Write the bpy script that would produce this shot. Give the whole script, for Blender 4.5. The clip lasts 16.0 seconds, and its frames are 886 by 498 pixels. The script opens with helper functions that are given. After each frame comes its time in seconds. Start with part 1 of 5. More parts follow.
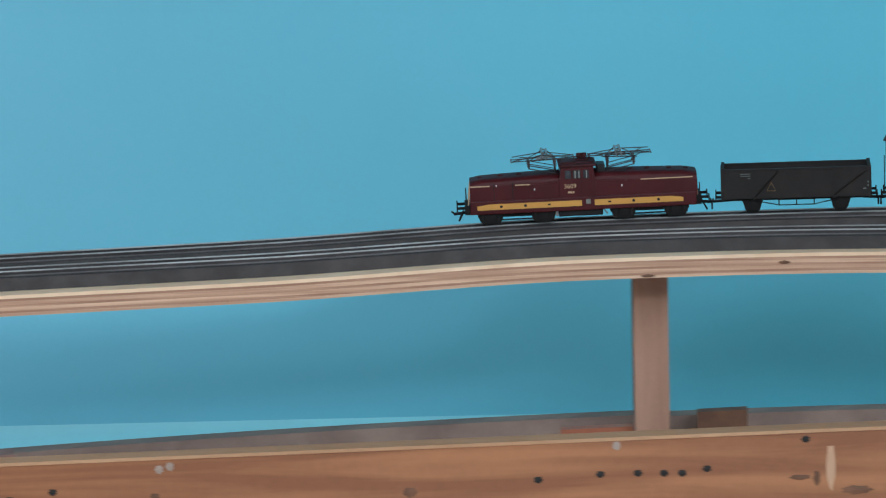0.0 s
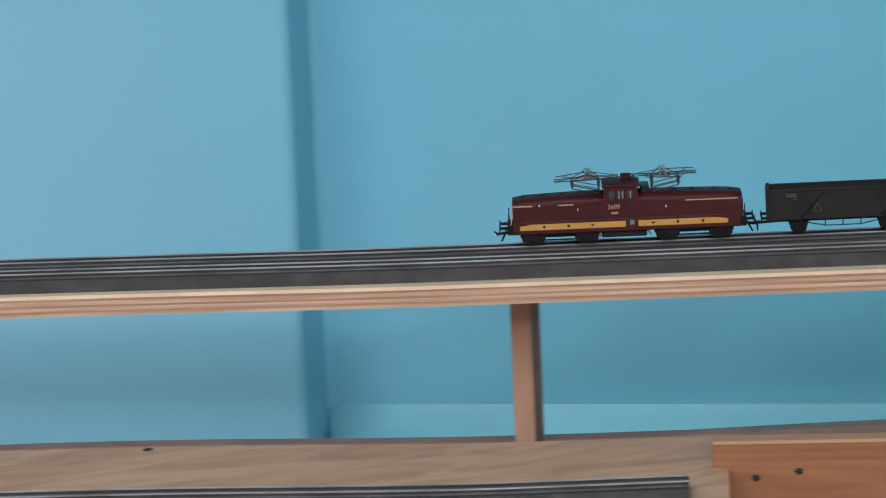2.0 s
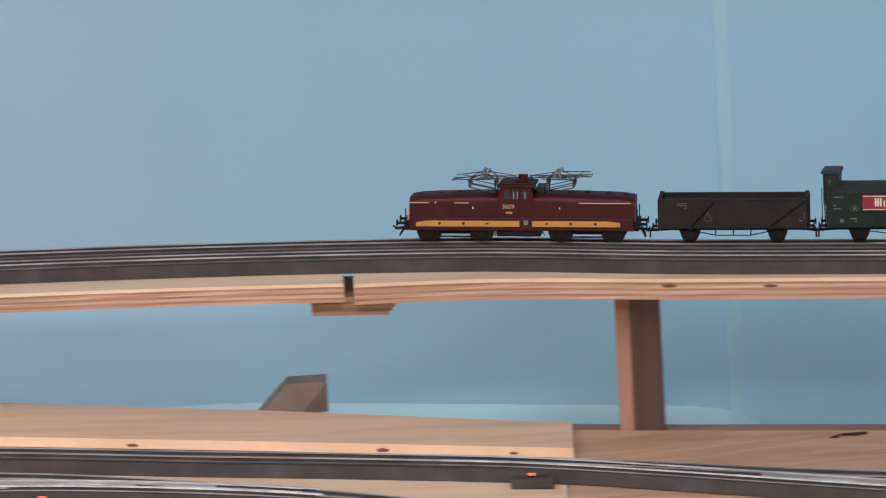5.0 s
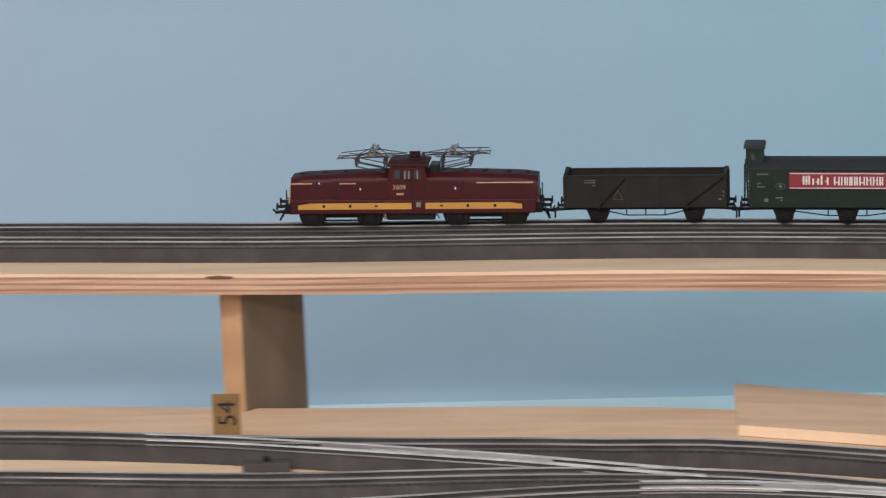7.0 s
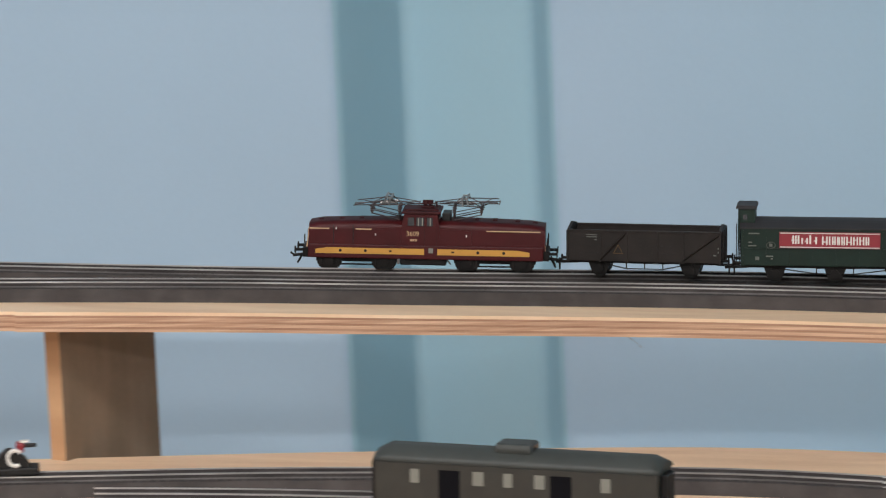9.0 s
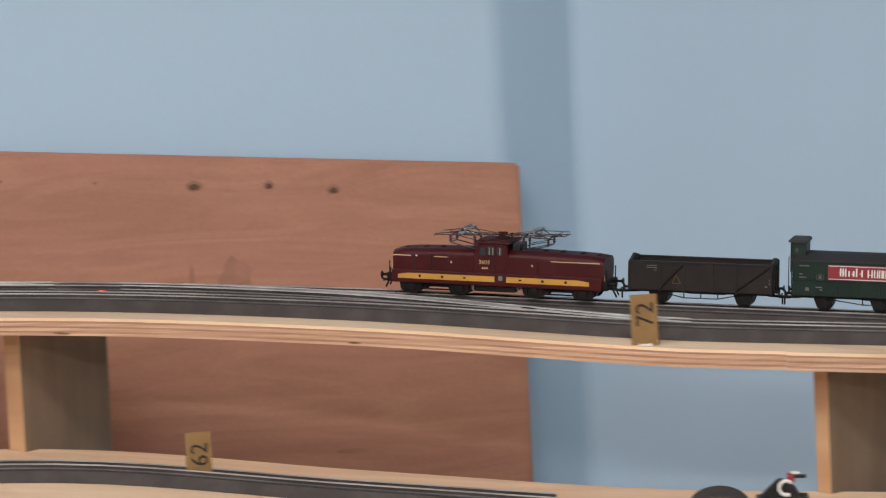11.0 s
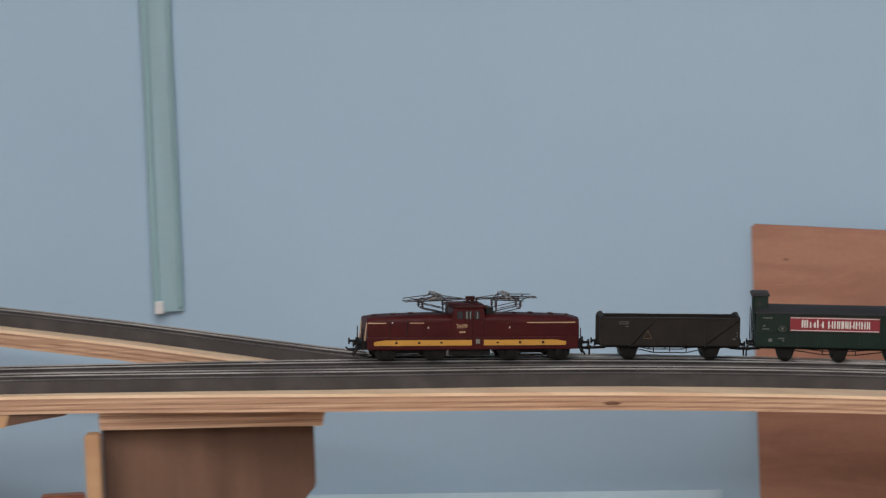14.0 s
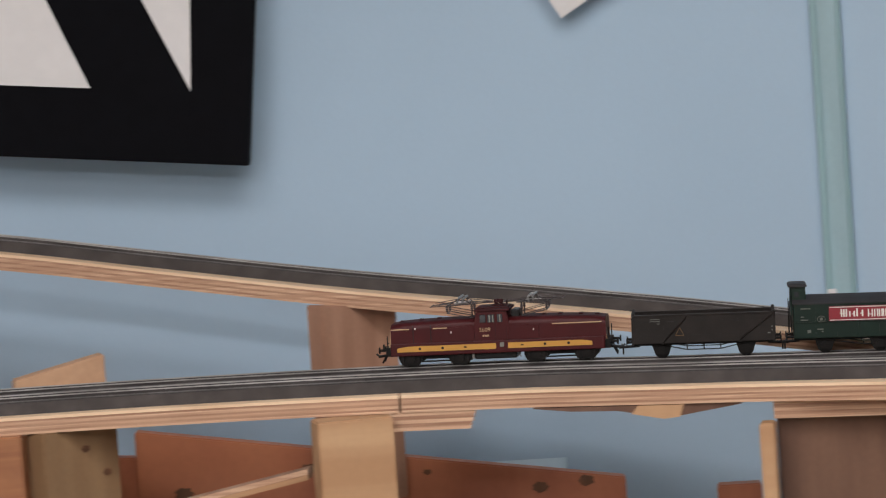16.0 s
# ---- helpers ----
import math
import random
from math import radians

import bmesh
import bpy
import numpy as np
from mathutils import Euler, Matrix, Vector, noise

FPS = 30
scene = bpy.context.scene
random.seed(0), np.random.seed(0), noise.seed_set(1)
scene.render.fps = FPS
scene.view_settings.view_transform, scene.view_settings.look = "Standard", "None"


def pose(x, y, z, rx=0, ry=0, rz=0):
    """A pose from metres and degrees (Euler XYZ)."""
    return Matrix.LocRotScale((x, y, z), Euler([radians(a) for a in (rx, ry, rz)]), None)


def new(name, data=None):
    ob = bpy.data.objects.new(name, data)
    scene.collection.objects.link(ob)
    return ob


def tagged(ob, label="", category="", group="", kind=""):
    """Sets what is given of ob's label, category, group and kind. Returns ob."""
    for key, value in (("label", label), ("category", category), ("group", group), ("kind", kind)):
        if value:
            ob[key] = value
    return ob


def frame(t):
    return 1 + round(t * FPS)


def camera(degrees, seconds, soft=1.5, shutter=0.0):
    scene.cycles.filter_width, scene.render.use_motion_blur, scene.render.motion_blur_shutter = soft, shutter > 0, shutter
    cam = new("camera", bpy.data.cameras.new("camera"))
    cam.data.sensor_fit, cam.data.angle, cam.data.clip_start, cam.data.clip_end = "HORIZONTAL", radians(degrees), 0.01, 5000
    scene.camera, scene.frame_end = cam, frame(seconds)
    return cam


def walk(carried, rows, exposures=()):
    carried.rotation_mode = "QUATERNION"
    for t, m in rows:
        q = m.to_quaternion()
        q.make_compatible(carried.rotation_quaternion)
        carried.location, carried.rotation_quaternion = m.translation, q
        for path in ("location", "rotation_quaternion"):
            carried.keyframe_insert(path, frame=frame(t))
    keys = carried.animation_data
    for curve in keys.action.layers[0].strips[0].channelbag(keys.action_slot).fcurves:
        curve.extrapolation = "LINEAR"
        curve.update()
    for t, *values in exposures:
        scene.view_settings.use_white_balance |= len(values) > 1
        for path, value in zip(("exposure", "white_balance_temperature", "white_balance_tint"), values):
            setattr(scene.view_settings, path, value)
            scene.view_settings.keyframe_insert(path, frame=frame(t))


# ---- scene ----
cam = camera(13.0, 16.0, soft=1.2, shutter=0.35)
EYE = 1.5

# seconds, yaw, pitch, roll in degrees; then metres forward of the stand
PATH = [
    (0.0, -40.000, -9.146, -1.461, 0.0), (0.5, -37.508, -9.073, -1.541, 0.0), (1.0, -34.857, -9.080, -1.756, 0.0),
    (1.5, -32.010, -9.149, -2.239, 0.0), (2.0, -28.846, -9.072, -2.475, 0.0), (2.5, -26.730, -9.073, -2.422, 0.0),
    (3.0, -24.681, -9.024, -2.350, 0.0), (3.5, -22.502, -8.963, -2.220, 0.0), (4.0, -20.118, -9.048, -2.890, 0.0),
    (4.5, -17.816, -8.946, -2.864, 0.0), (5.0, -15.209, -8.713, -3.210, 0.0), (5.2, -14.212, -8.658, -3.373, 0.005),
    (7.3, -2.812, -9.593, -2.232, 0.27), (7.5, -1.612, -9.637, -2.247, 0.27), (8.0, 1.307, -8.984, -2.439, 0.27),
    (8.2, 2.402, -8.768, -2.682, 0.265), (10.3, 13.059, -6.750, -2.070, 0.0), (10.5, 14.230, -6.640, -2.413, 0.0),
    (11.0, 17.022, -6.270, -2.722, 0.0), (11.5, 19.396, -5.650, -1.780, 0.0), (12.0, 21.608, -5.021, -1.643, 0.0),
    (12.5, 23.411, -4.406, -1.596, 0.0), (13.0, 25.410, -4.193, -1.882, 0.0), (13.5, 27.540, -4.251, -1.928, 0.0),
    (14.0, 30.116, -4.535, -2.258, 0.0), (14.5, 32.685, -4.560, -2.648, 0.0), (15.0, 35.360, -4.463, -3.182, 0.0),
    (15.5, 37.668, -4.267, -3.573, 0.0), (16.0, 40.020, -4.177, -3.916, 0.0),
]
walk(cam, [(t, pose(0, d, EYE, 0, 0, yaw) @ pose(0, 0, 0, 90 + pitch) @ pose(0, 0, 0, 0, 0, roll)) for t, yaw, pitch, roll, d in PATH],
     exposures=[(0.0, 0.14, 5250, 2), (1.5, 0.10, 5420, 4), (3.5, 0.06, 6020, 13), (5.2, 0.03, 6370, 22), (8.0, 0.00, 6310, 11), (10.5, -0.06, 6440, 13), (12.5, -0.24, 6420, 11), (14.0, -0.44, 6370, 12), (16.0, -0.30, 6450, 14)])

# ---- light: unseen area lamps under the ceiling of a closed room ----
world = bpy.data.worlds.new("room_air")
world.use_nodes = True
world.node_tree.nodes["Background"].inputs[0].default_value = (0.6, 0.7, 0.8, 1)
world.node_tree.nodes["Background"].inputs[1].default_value = 0.05
scene.world = world


def polar(az, r, z=0.0):
    """A point by its bearing (degrees to the left of straight ahead), distance and height."""
    a = radians(az)
    return Vector((-math.sin(a) * r, math.cos(a) * r, z))


def ceiling_lamp(az, r, z, watts, turn, length=1.3, width=0.4):
    """An unseen area lamp under the ceiling."""
    data = bpy.data.lights.new("ceiling_tube_light", "AREA")
    data.shape, data.size, data.size_y, data.energy = "RECTANGLE", length, width, watts
    data.color = (1.0, 0.97, 0.93)
    ob = new("ceiling_tube_light", data)
    ob.matrix_world = Matrix.Translation(polar(az, r, z)) @ pose(0, 0, 0, 0, 0, turn)
    return ob


ceiling_lamp(48, 1.6, 2.42, 20, 50)
ceiling_lamp(6, 1.1, 2.42, 20, 5)
ceiling_lamp(100, 0.4, 2.42, 26, 10, 1.7, 0.15)
# rear lamp, added to brighten what lies below the boards
ceiling_lamp(180, 1.4, 2.42, 100, 0, 1.7, 0.15)


# ---- materials ----
def material(name, color, rough=0.6, metal=0.0, vary=0.12, scale=(60, 60, 60), fine=400.0, bump=0.15, dist=0.0004, second=None, mix_at=(0.4, 0.7), rand=0.0, spec=0.5, x_tint=None, warp=0.0):
    m = bpy.data.materials.new(name)
    m.use_nodes = True
    n, l = m.node_tree.nodes, m.node_tree.links
    p = n["Principled BSDF"]
    p.inputs["Roughness"].default_value, p.inputs["Metallic"].default_value = rough, metal
    p.inputs["Specular IOR Level"].default_value = spec
    tc, mp = n.new("ShaderNodeTexCoord"), n.new("ShaderNodeMapping")
    mp.inputs["Scale"].default_value = scale
    l.new(tc.outputs["Object"], mp.inputs["Vector"])
    big, small = n.new("ShaderNodeTexNoise"), n.new("ShaderNodeTexNoise")
    big.inputs["Scale"].default_value, big.inputs["Detail"].default_value = 1.0, 5.0
    big.inputs["Distortion"].default_value = warp
    l.new(mp.outputs["Vector"], big.inputs["Vector"])
    small.inputs["Scale"].default_value, small.inputs["Detail"].default_value = fine, 3.0
    l.new(tc.outputs["Object"], small.inputs["Vector"])
    ramp = n.new("ShaderNodeValToRGB")
    c2 = second or tuple(c * (1 - 2.2 * vary) for c in color)
    ramp.color_ramp.elements[0].position, ramp.color_ramp.elements[1].position = mix_at
    ramp.color_ramp.elements[0].color, ramp.color_ramp.elements[1].color = (*c2, 1), (*color, 1)
    l.new(big.outputs["Fac"], ramp.inputs["Fac"])
    hsv = n.new("ShaderNodeHueSaturation")
    add = n.new("ShaderNodeMath")
    add.operation = "MULTIPLY_ADD"
    add.inputs[1].default_value, add.inputs[2].default_value = vary * 1.2, 1.0 - vary * 0.6
    l.new(small.outputs["Fac"], add.inputs[0])
    last = add
    if rand:
        info, add2 = n.new("ShaderNodeObjectInfo"), n.new("ShaderNodeMath")
        add2.operation = "MULTIPLY_ADD"
        add2.inputs[1].default_value = rand
        l.new(info.outputs["Random"], add2.inputs[0])
        l.new(add.outputs[0], add2.inputs[2])
        last = add2
    l.new(last.outputs[0], hsv.inputs["Value"])
    l.new(ramp.outputs["Color"], hsv.inputs["Color"])
    if x_tint:
        # a tint multiplied into the colour, stronger towards positive X
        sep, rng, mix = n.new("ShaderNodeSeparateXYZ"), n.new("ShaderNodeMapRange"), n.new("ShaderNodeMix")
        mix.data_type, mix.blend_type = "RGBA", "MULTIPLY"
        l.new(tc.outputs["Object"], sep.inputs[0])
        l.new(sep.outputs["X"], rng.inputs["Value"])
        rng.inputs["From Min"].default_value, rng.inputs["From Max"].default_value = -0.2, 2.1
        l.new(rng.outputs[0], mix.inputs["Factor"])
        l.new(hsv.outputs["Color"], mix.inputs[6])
        mix.inputs[7].default_value = (*x_tint, 1)
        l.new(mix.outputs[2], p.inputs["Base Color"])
    else:
        l.new(hsv.outputs["Color"], p.inputs["Base Color"])
    if bump:
        b = n.new("ShaderNodeBump")
        b.inputs["Strength"].default_value, b.inputs["Distance"].default_value = bump, dist
        l.new(small.outputs["Fac"], b.inputs["Height"])
        l.new(b.outputs["Normal"], p.inputs["Normal"])
    return m


M = {
    "wall": material("painted_wall", (0.440, 0.592, 0.742), 0.75, vary=0.03, scale=(2.2, 2.2, 1.6), fine=260, bump=0.25, x_tint=(0.44, 1.0, 1.0)),
    # wall paint turned teal to hold the recess's shade
    "wall_recess_shade": material("greenish_recess_paint", (0.375, 0.578, 0.685), 0.75, vary=0.03, scale=(2.2, 2.2, 1.6), fine=260, bump=0.25),
    # wall paint made lighter: the light from above on the ledge is painted in
    "shelf_paint": material("painted_ledge", (0.60, 0.76, 0.86), 0.5, vary=0.05, scale=(9, 9, 9), fine=120, x_tint=(0.50, 1.0, 1.0)),
    "ceiling": material("white_plaster", (0.78, 0.77, 0.74), 0.9, vary=0.03, scale=(3, 3, 3)),
    "floor": material("worn_floor_boards", (0.20, 0.13, 0.08), 0.6, vary=0.2, scale=(2, 14, 2)),
    "ply_light": material("plywood_light_ply", (0.65, 0.43, 0.285), 0.65, vary=0.12, scale=(9, 9, 420), fine=350, second=(0.44, 0.255, 0.16), rand=0.05),
    "ply_dark": material("plywood_cross_ply", (0.48, 0.285, 0.185), 0.75, vary=0.16, scale=(12, 12, 500), fine=500, second=(0.32, 0.17, 0.105)),
    "ply_top": material("plywood_face", (0.84, 0.61, 0.41), 0.6, vary=0.10, scale=(6, 34, 6), fine=260, second=(0.73, 0.50, 0.32), mix_at=(0.35, 0.6), warp=0.7),
    "batten": material("grey_rough_wood", (0.34, 0.24, 0.19), 0.75, vary=0.16, scale=(10, 30, 30), fine=200, second=(0.22, 0.15, 0.12)),
    "batten_red": material("red_brown_batten", (0.33, 0.185, 0.145), 0.75, vary=0.16, scale=(10, 30, 30), fine=200, second=(0.24, 0.13, 0.10)),
    "deck_old": material("aged_plywood", (0.62, 0.385, 0.235), 0.65, vary=0.14, scale=(9, 30, 9), fine=240, second=(0.46, 0.265, 0.155), mix_at=(0.36, 0.62), warp=1.0),
    "panel_stain": material("grey_stain", (0.395, 0.187, 0.124), 0.7, vary=0.12),
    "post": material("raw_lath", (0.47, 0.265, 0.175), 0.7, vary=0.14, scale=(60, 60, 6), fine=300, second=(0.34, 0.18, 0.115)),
    # darker copy of the lath wood: the shade of the posts' sides
    "post_shade": material("lath_side", (0.26, 0.15, 0.105), 0.75, vary=0.14, scale=(40, 40, 5), fine=260, second=(0.18, 0.105, 0.075)),
    "orange": material("varnished_pine", (0.40, 0.17, 0.07), 0.45, vary=0.14, scale=(5, 60, 70), fine=220, second=(0.25, 0.095, 0.04), warp=0.6),
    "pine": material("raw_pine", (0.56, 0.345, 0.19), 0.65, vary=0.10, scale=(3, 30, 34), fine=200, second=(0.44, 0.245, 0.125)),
    "panel": material("stained_plywood", (0.45, 0.215, 0.138), 0.6, vary=0.17, scale=(6, 26, 40), fine=330, second=(0.37, 0.165, 0.107), mix_at=(0.34, 0.64), warp=1.8),
    "redboard": material("stained_board", (0.50, 0.185, 0.088), 0.55, vary=0.15, scale=(12, 20, 6), fine=160, second=(0.36, 0.115, 0.055)),
    "bed": material("track_ballast_grey", (0.074, 0.064, 0.061), 0.8, vary=0.15, scale=(50, 50, 50), fine=700, bump=0.5, rand=0.12, spec=0.2),
    "sleeper": material("track_sleeper", (0.058, 0.051, 0.050), 0.8, vary=0.15, scale=(80, 80, 80), rand=0.1, spec=0.2),
    "stud": material("contact_stud", (0.16, 0.15, 0.14), 0.5, 0.5, vary=0.1),
    "rail_side": material("browned_rail_side", (0.19, 0.175, 0.17), 0.45, 0.2, vary=0.2, scale=(30, 30, 30)),
    "rail_web": material("dark_rail_web", (0.075, 0.066, 0.064), 0.7, vary=0.2, scale=(30, 30, 30), spec=0.2),
    "rail": material("rail_steel", (0.56, 0.53, 0.515), 0.30, 0.35, vary=0.2, scale=(14, 14, 14), second=(0.30, 0.28, 0.27), mix_at=(0.38, 0.62)),
    "maroon": material("maroon_lacquer", (0.062, 0.0058, 0.0072), 0.46, vary=0.10, scale=(60, 60, 60), fine=900, bump=0.05, spec=0.22),
    "roof": material("maroon_roof", (0.060, 0.0100, 0.0115), 0.62, vary=0.2, scale=(60, 60, 60), spec=0.22),
    "yellow": material("yellow_stripe", (0.58, 0.29, 0.045), 0.45, vary=0.05),
    "cream": material("cream_line", (0.55, 0.36, 0.20), 0.5, vary=0.05),
    "white": material("white_mark", (0.75, 0.72, 0.68), 0.6, vary=0.05),
    "faint": material("faded_mark", (0.16, 0.17, 0.15), 0.7, vary=0.15),
    "black": material("black_plastic", (0.012, 0.011, 0.011), 0.5, vary=0.15, spec=0.25),
    "frame_dark": material("dark_underframe", (0.008, 0.0066, 0.006), 0.6, vary=0.2, scale=(90, 90, 90), spec=0.2),
    # near-white, mostly diffuse: glints on the turnouts are put into the colour
    "steel": material("bright_metal", (0.86, 0.85, 0.84), 0.22, 0.2, vary=0.15),
    "bow": material("dulled_bow_metal", (0.36, 0.34, 0.33), 0.35, 0.6, vary=0.2),
    "axle": material("brown_axle_box", (0.012, 0.009, 0.008), 0.6, vary=0.2, scale=(90, 90, 90), spec=0.2),
    "insulator": material("dark_insulator", (0.05, 0.03, 0.03), 0.3, vary=0.1),
    "panto": material("pantograph_metal", (0.085, 0.070, 0.072), 0.4, 0.6, vary=0.2),
    "wagon": material("brown_grey_wagon", (0.021, 0.0162, 0.0142), 0.6, vary=0.16, scale=(70, 70, 70), fine=800, spec=0.25),
    "wagon_in": material("wagon_inside", (0.025, 0.020, 0.019), 0.8, vary=0.15),
    "green": material("bottle_green", (0.0032, 0.0175, 0.0112), 0.5, vary=0.12, scale=(70, 70, 70), spec=0.3),
    "greyroof": material("slate_roof", (0.021, 0.020, 0.023), 0.7, vary=0.12),
    "red": material("red_banner", (0.25, 0.013, 0.024), 0.5, vary=0.06),
    "coach": material("grey_green_coach", (0.026, 0.0245, 0.020), 0.5, vary=0.12, scale=(60, 60, 60)),
    "coachroof": material("coach_roof_grey", (0.040, 0.045, 0.042), 0.6, vary=0.08),
    "glass": material("dark_window", (0.03, 0.03, 0.035), 0.1, vary=0.05, bump=0),
    "pale": material("pale_window", (0.20, 0.20, 0.175), 0.2, vary=0.05, bump=0),
    "tag": material("brown_card", (0.27, 0.155, 0.052), 0.7, vary=0.1),
    "sign_black": material("black_sign", (0.004, 0.004, 0.006), 0.8, vary=0.1, spec=0.1),
    "paper": material("white_card", (0.78, 0.76, 0.76), 0.7, vary=0.02),
    "pipe": material("translucent_strip", (0.37, 0.54, 0.60), 0.4, vary=0.10, scale=(40, 40, 3)),
    "pipe_dark": material("teal_strip_groove", (0.31, 0.49, 0.53), 0.4, vary=0.10, scale=(40, 40, 3)),
    "knot": material("wood_knot", (0.20, 0.09, 0.045), 0.7, vary=0.2),
    "strip_paint": material("pale_corner_paint", (0.37, 0.67, 0.81), 0.6, vary=0.06, scale=(20, 20, 6)),
    # darker copy of the pine: shade put into the pale posts' sides
    "post_pale_shade": material("pale_lath_side", (0.27, 0.19, 0.128), 0.75, vary=0.16, scale=(40, 40, 5), fine=260, second=(0.205, 0.142, 0.092)),
    "olive_post": material("olive_brown_post", (0.33, 0.205, 0.105), 0.7, vary=0.14, scale=(40, 40, 6), fine=260, second=(0.24, 0.14, 0.07)),
    "bracket": material("brown_stained_board", (0.17, 0.088, 0.054), 0.65, vary=0.15, scale=(40, 40, 7), fine=240, second=(0.115, 0.056, 0.035)),
    "weathered": material("weathered_grey_wood", (0.44, 0.345, 0.285), 0.8, vary=0.16, scale=(30, 8, 30), fine=240, second=(0.32, 0.245, 0.20)),
    "grime": material("black_grime", (0.02, 0.017, 0.015), 0.8, vary=0.2),
}
lamp_red = bpy.data.materials.new("red_signal_glow")
lamp_red.use_nodes = True
lamp_red.node_tree.nodes["Principled BSDF"].inputs["Base Color"].default_value = (0.6, 0.05, 0.02, 1)
lamp_red.node_tree.nodes["Principled BSDF"].inputs["Emission Color"].default_value = (1.0, 0.12, 0.05, 1)
lamp_red.node_tree.nodes["Principled BSDF"].inputs["Emission Strength"].default_value = 1.6
M["lamp_red"] = lamp_red


# ---- mesh helpers ----
def mesh_of(name, bm, mats):
    me = bpy.data.meshes.new(name)
    bmesh.ops.recalc_face_normals(bm, faces=bm.faces[:])
    bm.to_mesh(me)
    bm.free()
    for m in (mats if isinstance(mats, (list, tuple)) else [mats]):
        me.materials.append(M[m])
    return me


def thing(name, label, category, m=None, bm=None, mats=None, group="", kind=""):
    ob = new(name, mesh_of(name, bm, mats) if bm else None)
    if m is not None:
        ob.matrix_world = m
    return tagged(ob, label, category, group, kind)


def part(name, bm, mats, parent, label="", kind=""):
    ob = new(name, mesh_of(name, bm, mats))
    ob.parent = parent
    return tagged(ob, label, kind=kind)


def box(bm, x0, x1, y0, y1, z0, z1, bevel=0.0, m=None, mat=0):
    vs = [bm.verts.new((x, y, z)) for x in (x0, x1) for y in (y0, y1) for z in (z0, z1)]
    quads = ((0, 1, 3, 2), (4, 6, 7, 5), (0, 4, 5, 1), (2, 3, 7, 6), (0, 2, 6, 4), (1, 5, 7, 3))
    fs = [bm.faces.new([vs[i] for i in q]) for q in quads]
    for f in fs:
        f.material_index = mat
    if m is not None:
        bmesh.ops.transform(bm, matrix=m, verts=vs)
    if bevel:
        es = list({e for f in fs for e in f.edges})
        out = bmesh.ops.bevel(bm, geom=es, offset=bevel, segments=2, affect="EDGES", profile=0.6)
        for f in out["faces"]:
            f.material_index = mat
    return bm


def prism(bm, outline, y0, y1, mat=0):
    """An outline in x and z, drawn out from y0 to y1."""
    a = [bm.verts.new((x, y0, z)) for x, z in outline]
    b = [bm.verts.new((x, y1, z)) for x, z in outline]
    k = len(outline)
    fs = [bm.faces.new(a[::-1]), bm.faces.new(b)] + [bm.faces.new((a[i], a[(i + 1) % k], b[(i + 1) % k], b[i])) for i in range(k)]
    for f in fs:
        f.material_index = mat
    return bm


def rod(bm, p, q, rad, sides=6, mat=0):
    p, q = Vector(p), Vector(q)
    turn = (q - p).to_track_quat("Z", "Y").to_matrix().to_4x4()
    rings = []
    for end in (p, q):
        rings.append([bm.verts.new(Matrix.Translation(end) @ turn @ Vector((rad * math.cos(2 * math.pi * i / sides), rad * math.sin(2 * math.pi * i / sides), 0))) for i in range(sides)])
    a, b = rings
    fs = [bm.faces.new((a[i], a[(i + 1) % sides], b[(i + 1) % sides], b[i])) for i in range(sides)] + [bm.faces.new(a[::-1]), bm.faces.new(b)]
    for f in fs:
        f.material_index = mat
    return bm


B = bmesh.new

# ---- the line: bearing, distance and drop below the eye of the locomotive's near side ----
LINE = [(-66, 2.4255, 0.394), (-58, 2.5379, 0.3946), (-50, 2.6299, 0.3886), (-42.2, 2.6358, 0.3927), (-37, 2.618, 0.4004), (-29.2, 2.6076, 0.4029), (-24, 2.6183, 0.4004), (-19, 2.6348, 0.395),
        (-15.5, 2.6522, 0.3879), (-8, 2.6522, 0.3751), (-2.07, 2.6774, 0.3704), (2.34, 2.7028, 0.3636), (8, 2.676, 0.346), (13.7, 2.707, 0.3299), (18.35, 2.7685, 0.317), (22.85, 2.8313, 0.3078),
        (27.3, 2.8133, 0.2953), (32, 2.7754, 0.2836), (36.7, 2.7665, 0.2766), (39.2, 2.7777, 0.2735), (46, 2.821, 0.2719), (54, 2.8373, 0.2711)]
# bearing and distance of the bench under the line, which the lower deck and the posts follow
BENCH = [(-66, 2.42), (-58, 2.53), (-50, 2.625), (-42.2, 2.655), (-37, 2.645), (-29.2, 2.632), (-24, 2.635), (-19, 2.645),
        (-15.5, 2.65), (-8, 2.645), (-2.07, 2.64), (2.34, 2.665), (8, 2.655), (13.7, 2.66), (18.35, 2.745),
        (22.85, 2.825), (27.3, 2.81), (32, 2.76), (36.7, 2.77), (39.2, 2.79), (46, 2.83), (54, 2.84)]


def smooth(rows, x):
    """A soft curve through rows of (x, values...)."""
    i = max(1, min(len(rows) - 3, next((k for k in range(len(rows)) if rows[k][0] > x), len(rows)) - 1))
    a, b, c, d = (np.array(rows[k], float) for k in (i - 1, i, i + 1, i + 2))
    u = (x - b[0]) / (c[0] - b[0])
    mb, mc = (c - a) / (c[0] - a[0]) * (c[0] - b[0]), (d - b) / (d[0] - b[0]) * (c[0] - b[0])
    u2, u3 = u * u, u * u * u
    return ((2 * u3 - 3 * u2 + 1) * b + (u3 - 2 * u2 + u) * mb + (3 * u2 - 2 * u3) * c + (u3 - u2) * mc)[1:]


def line_at(az, off=0.0):
    """Rail-top point of the far track's middle line shifted off metres away from the eye."""
    r, h = smooth(LINE, az)
    return polar(az, r + 0.016 + off, EYE - h - 0.0148)


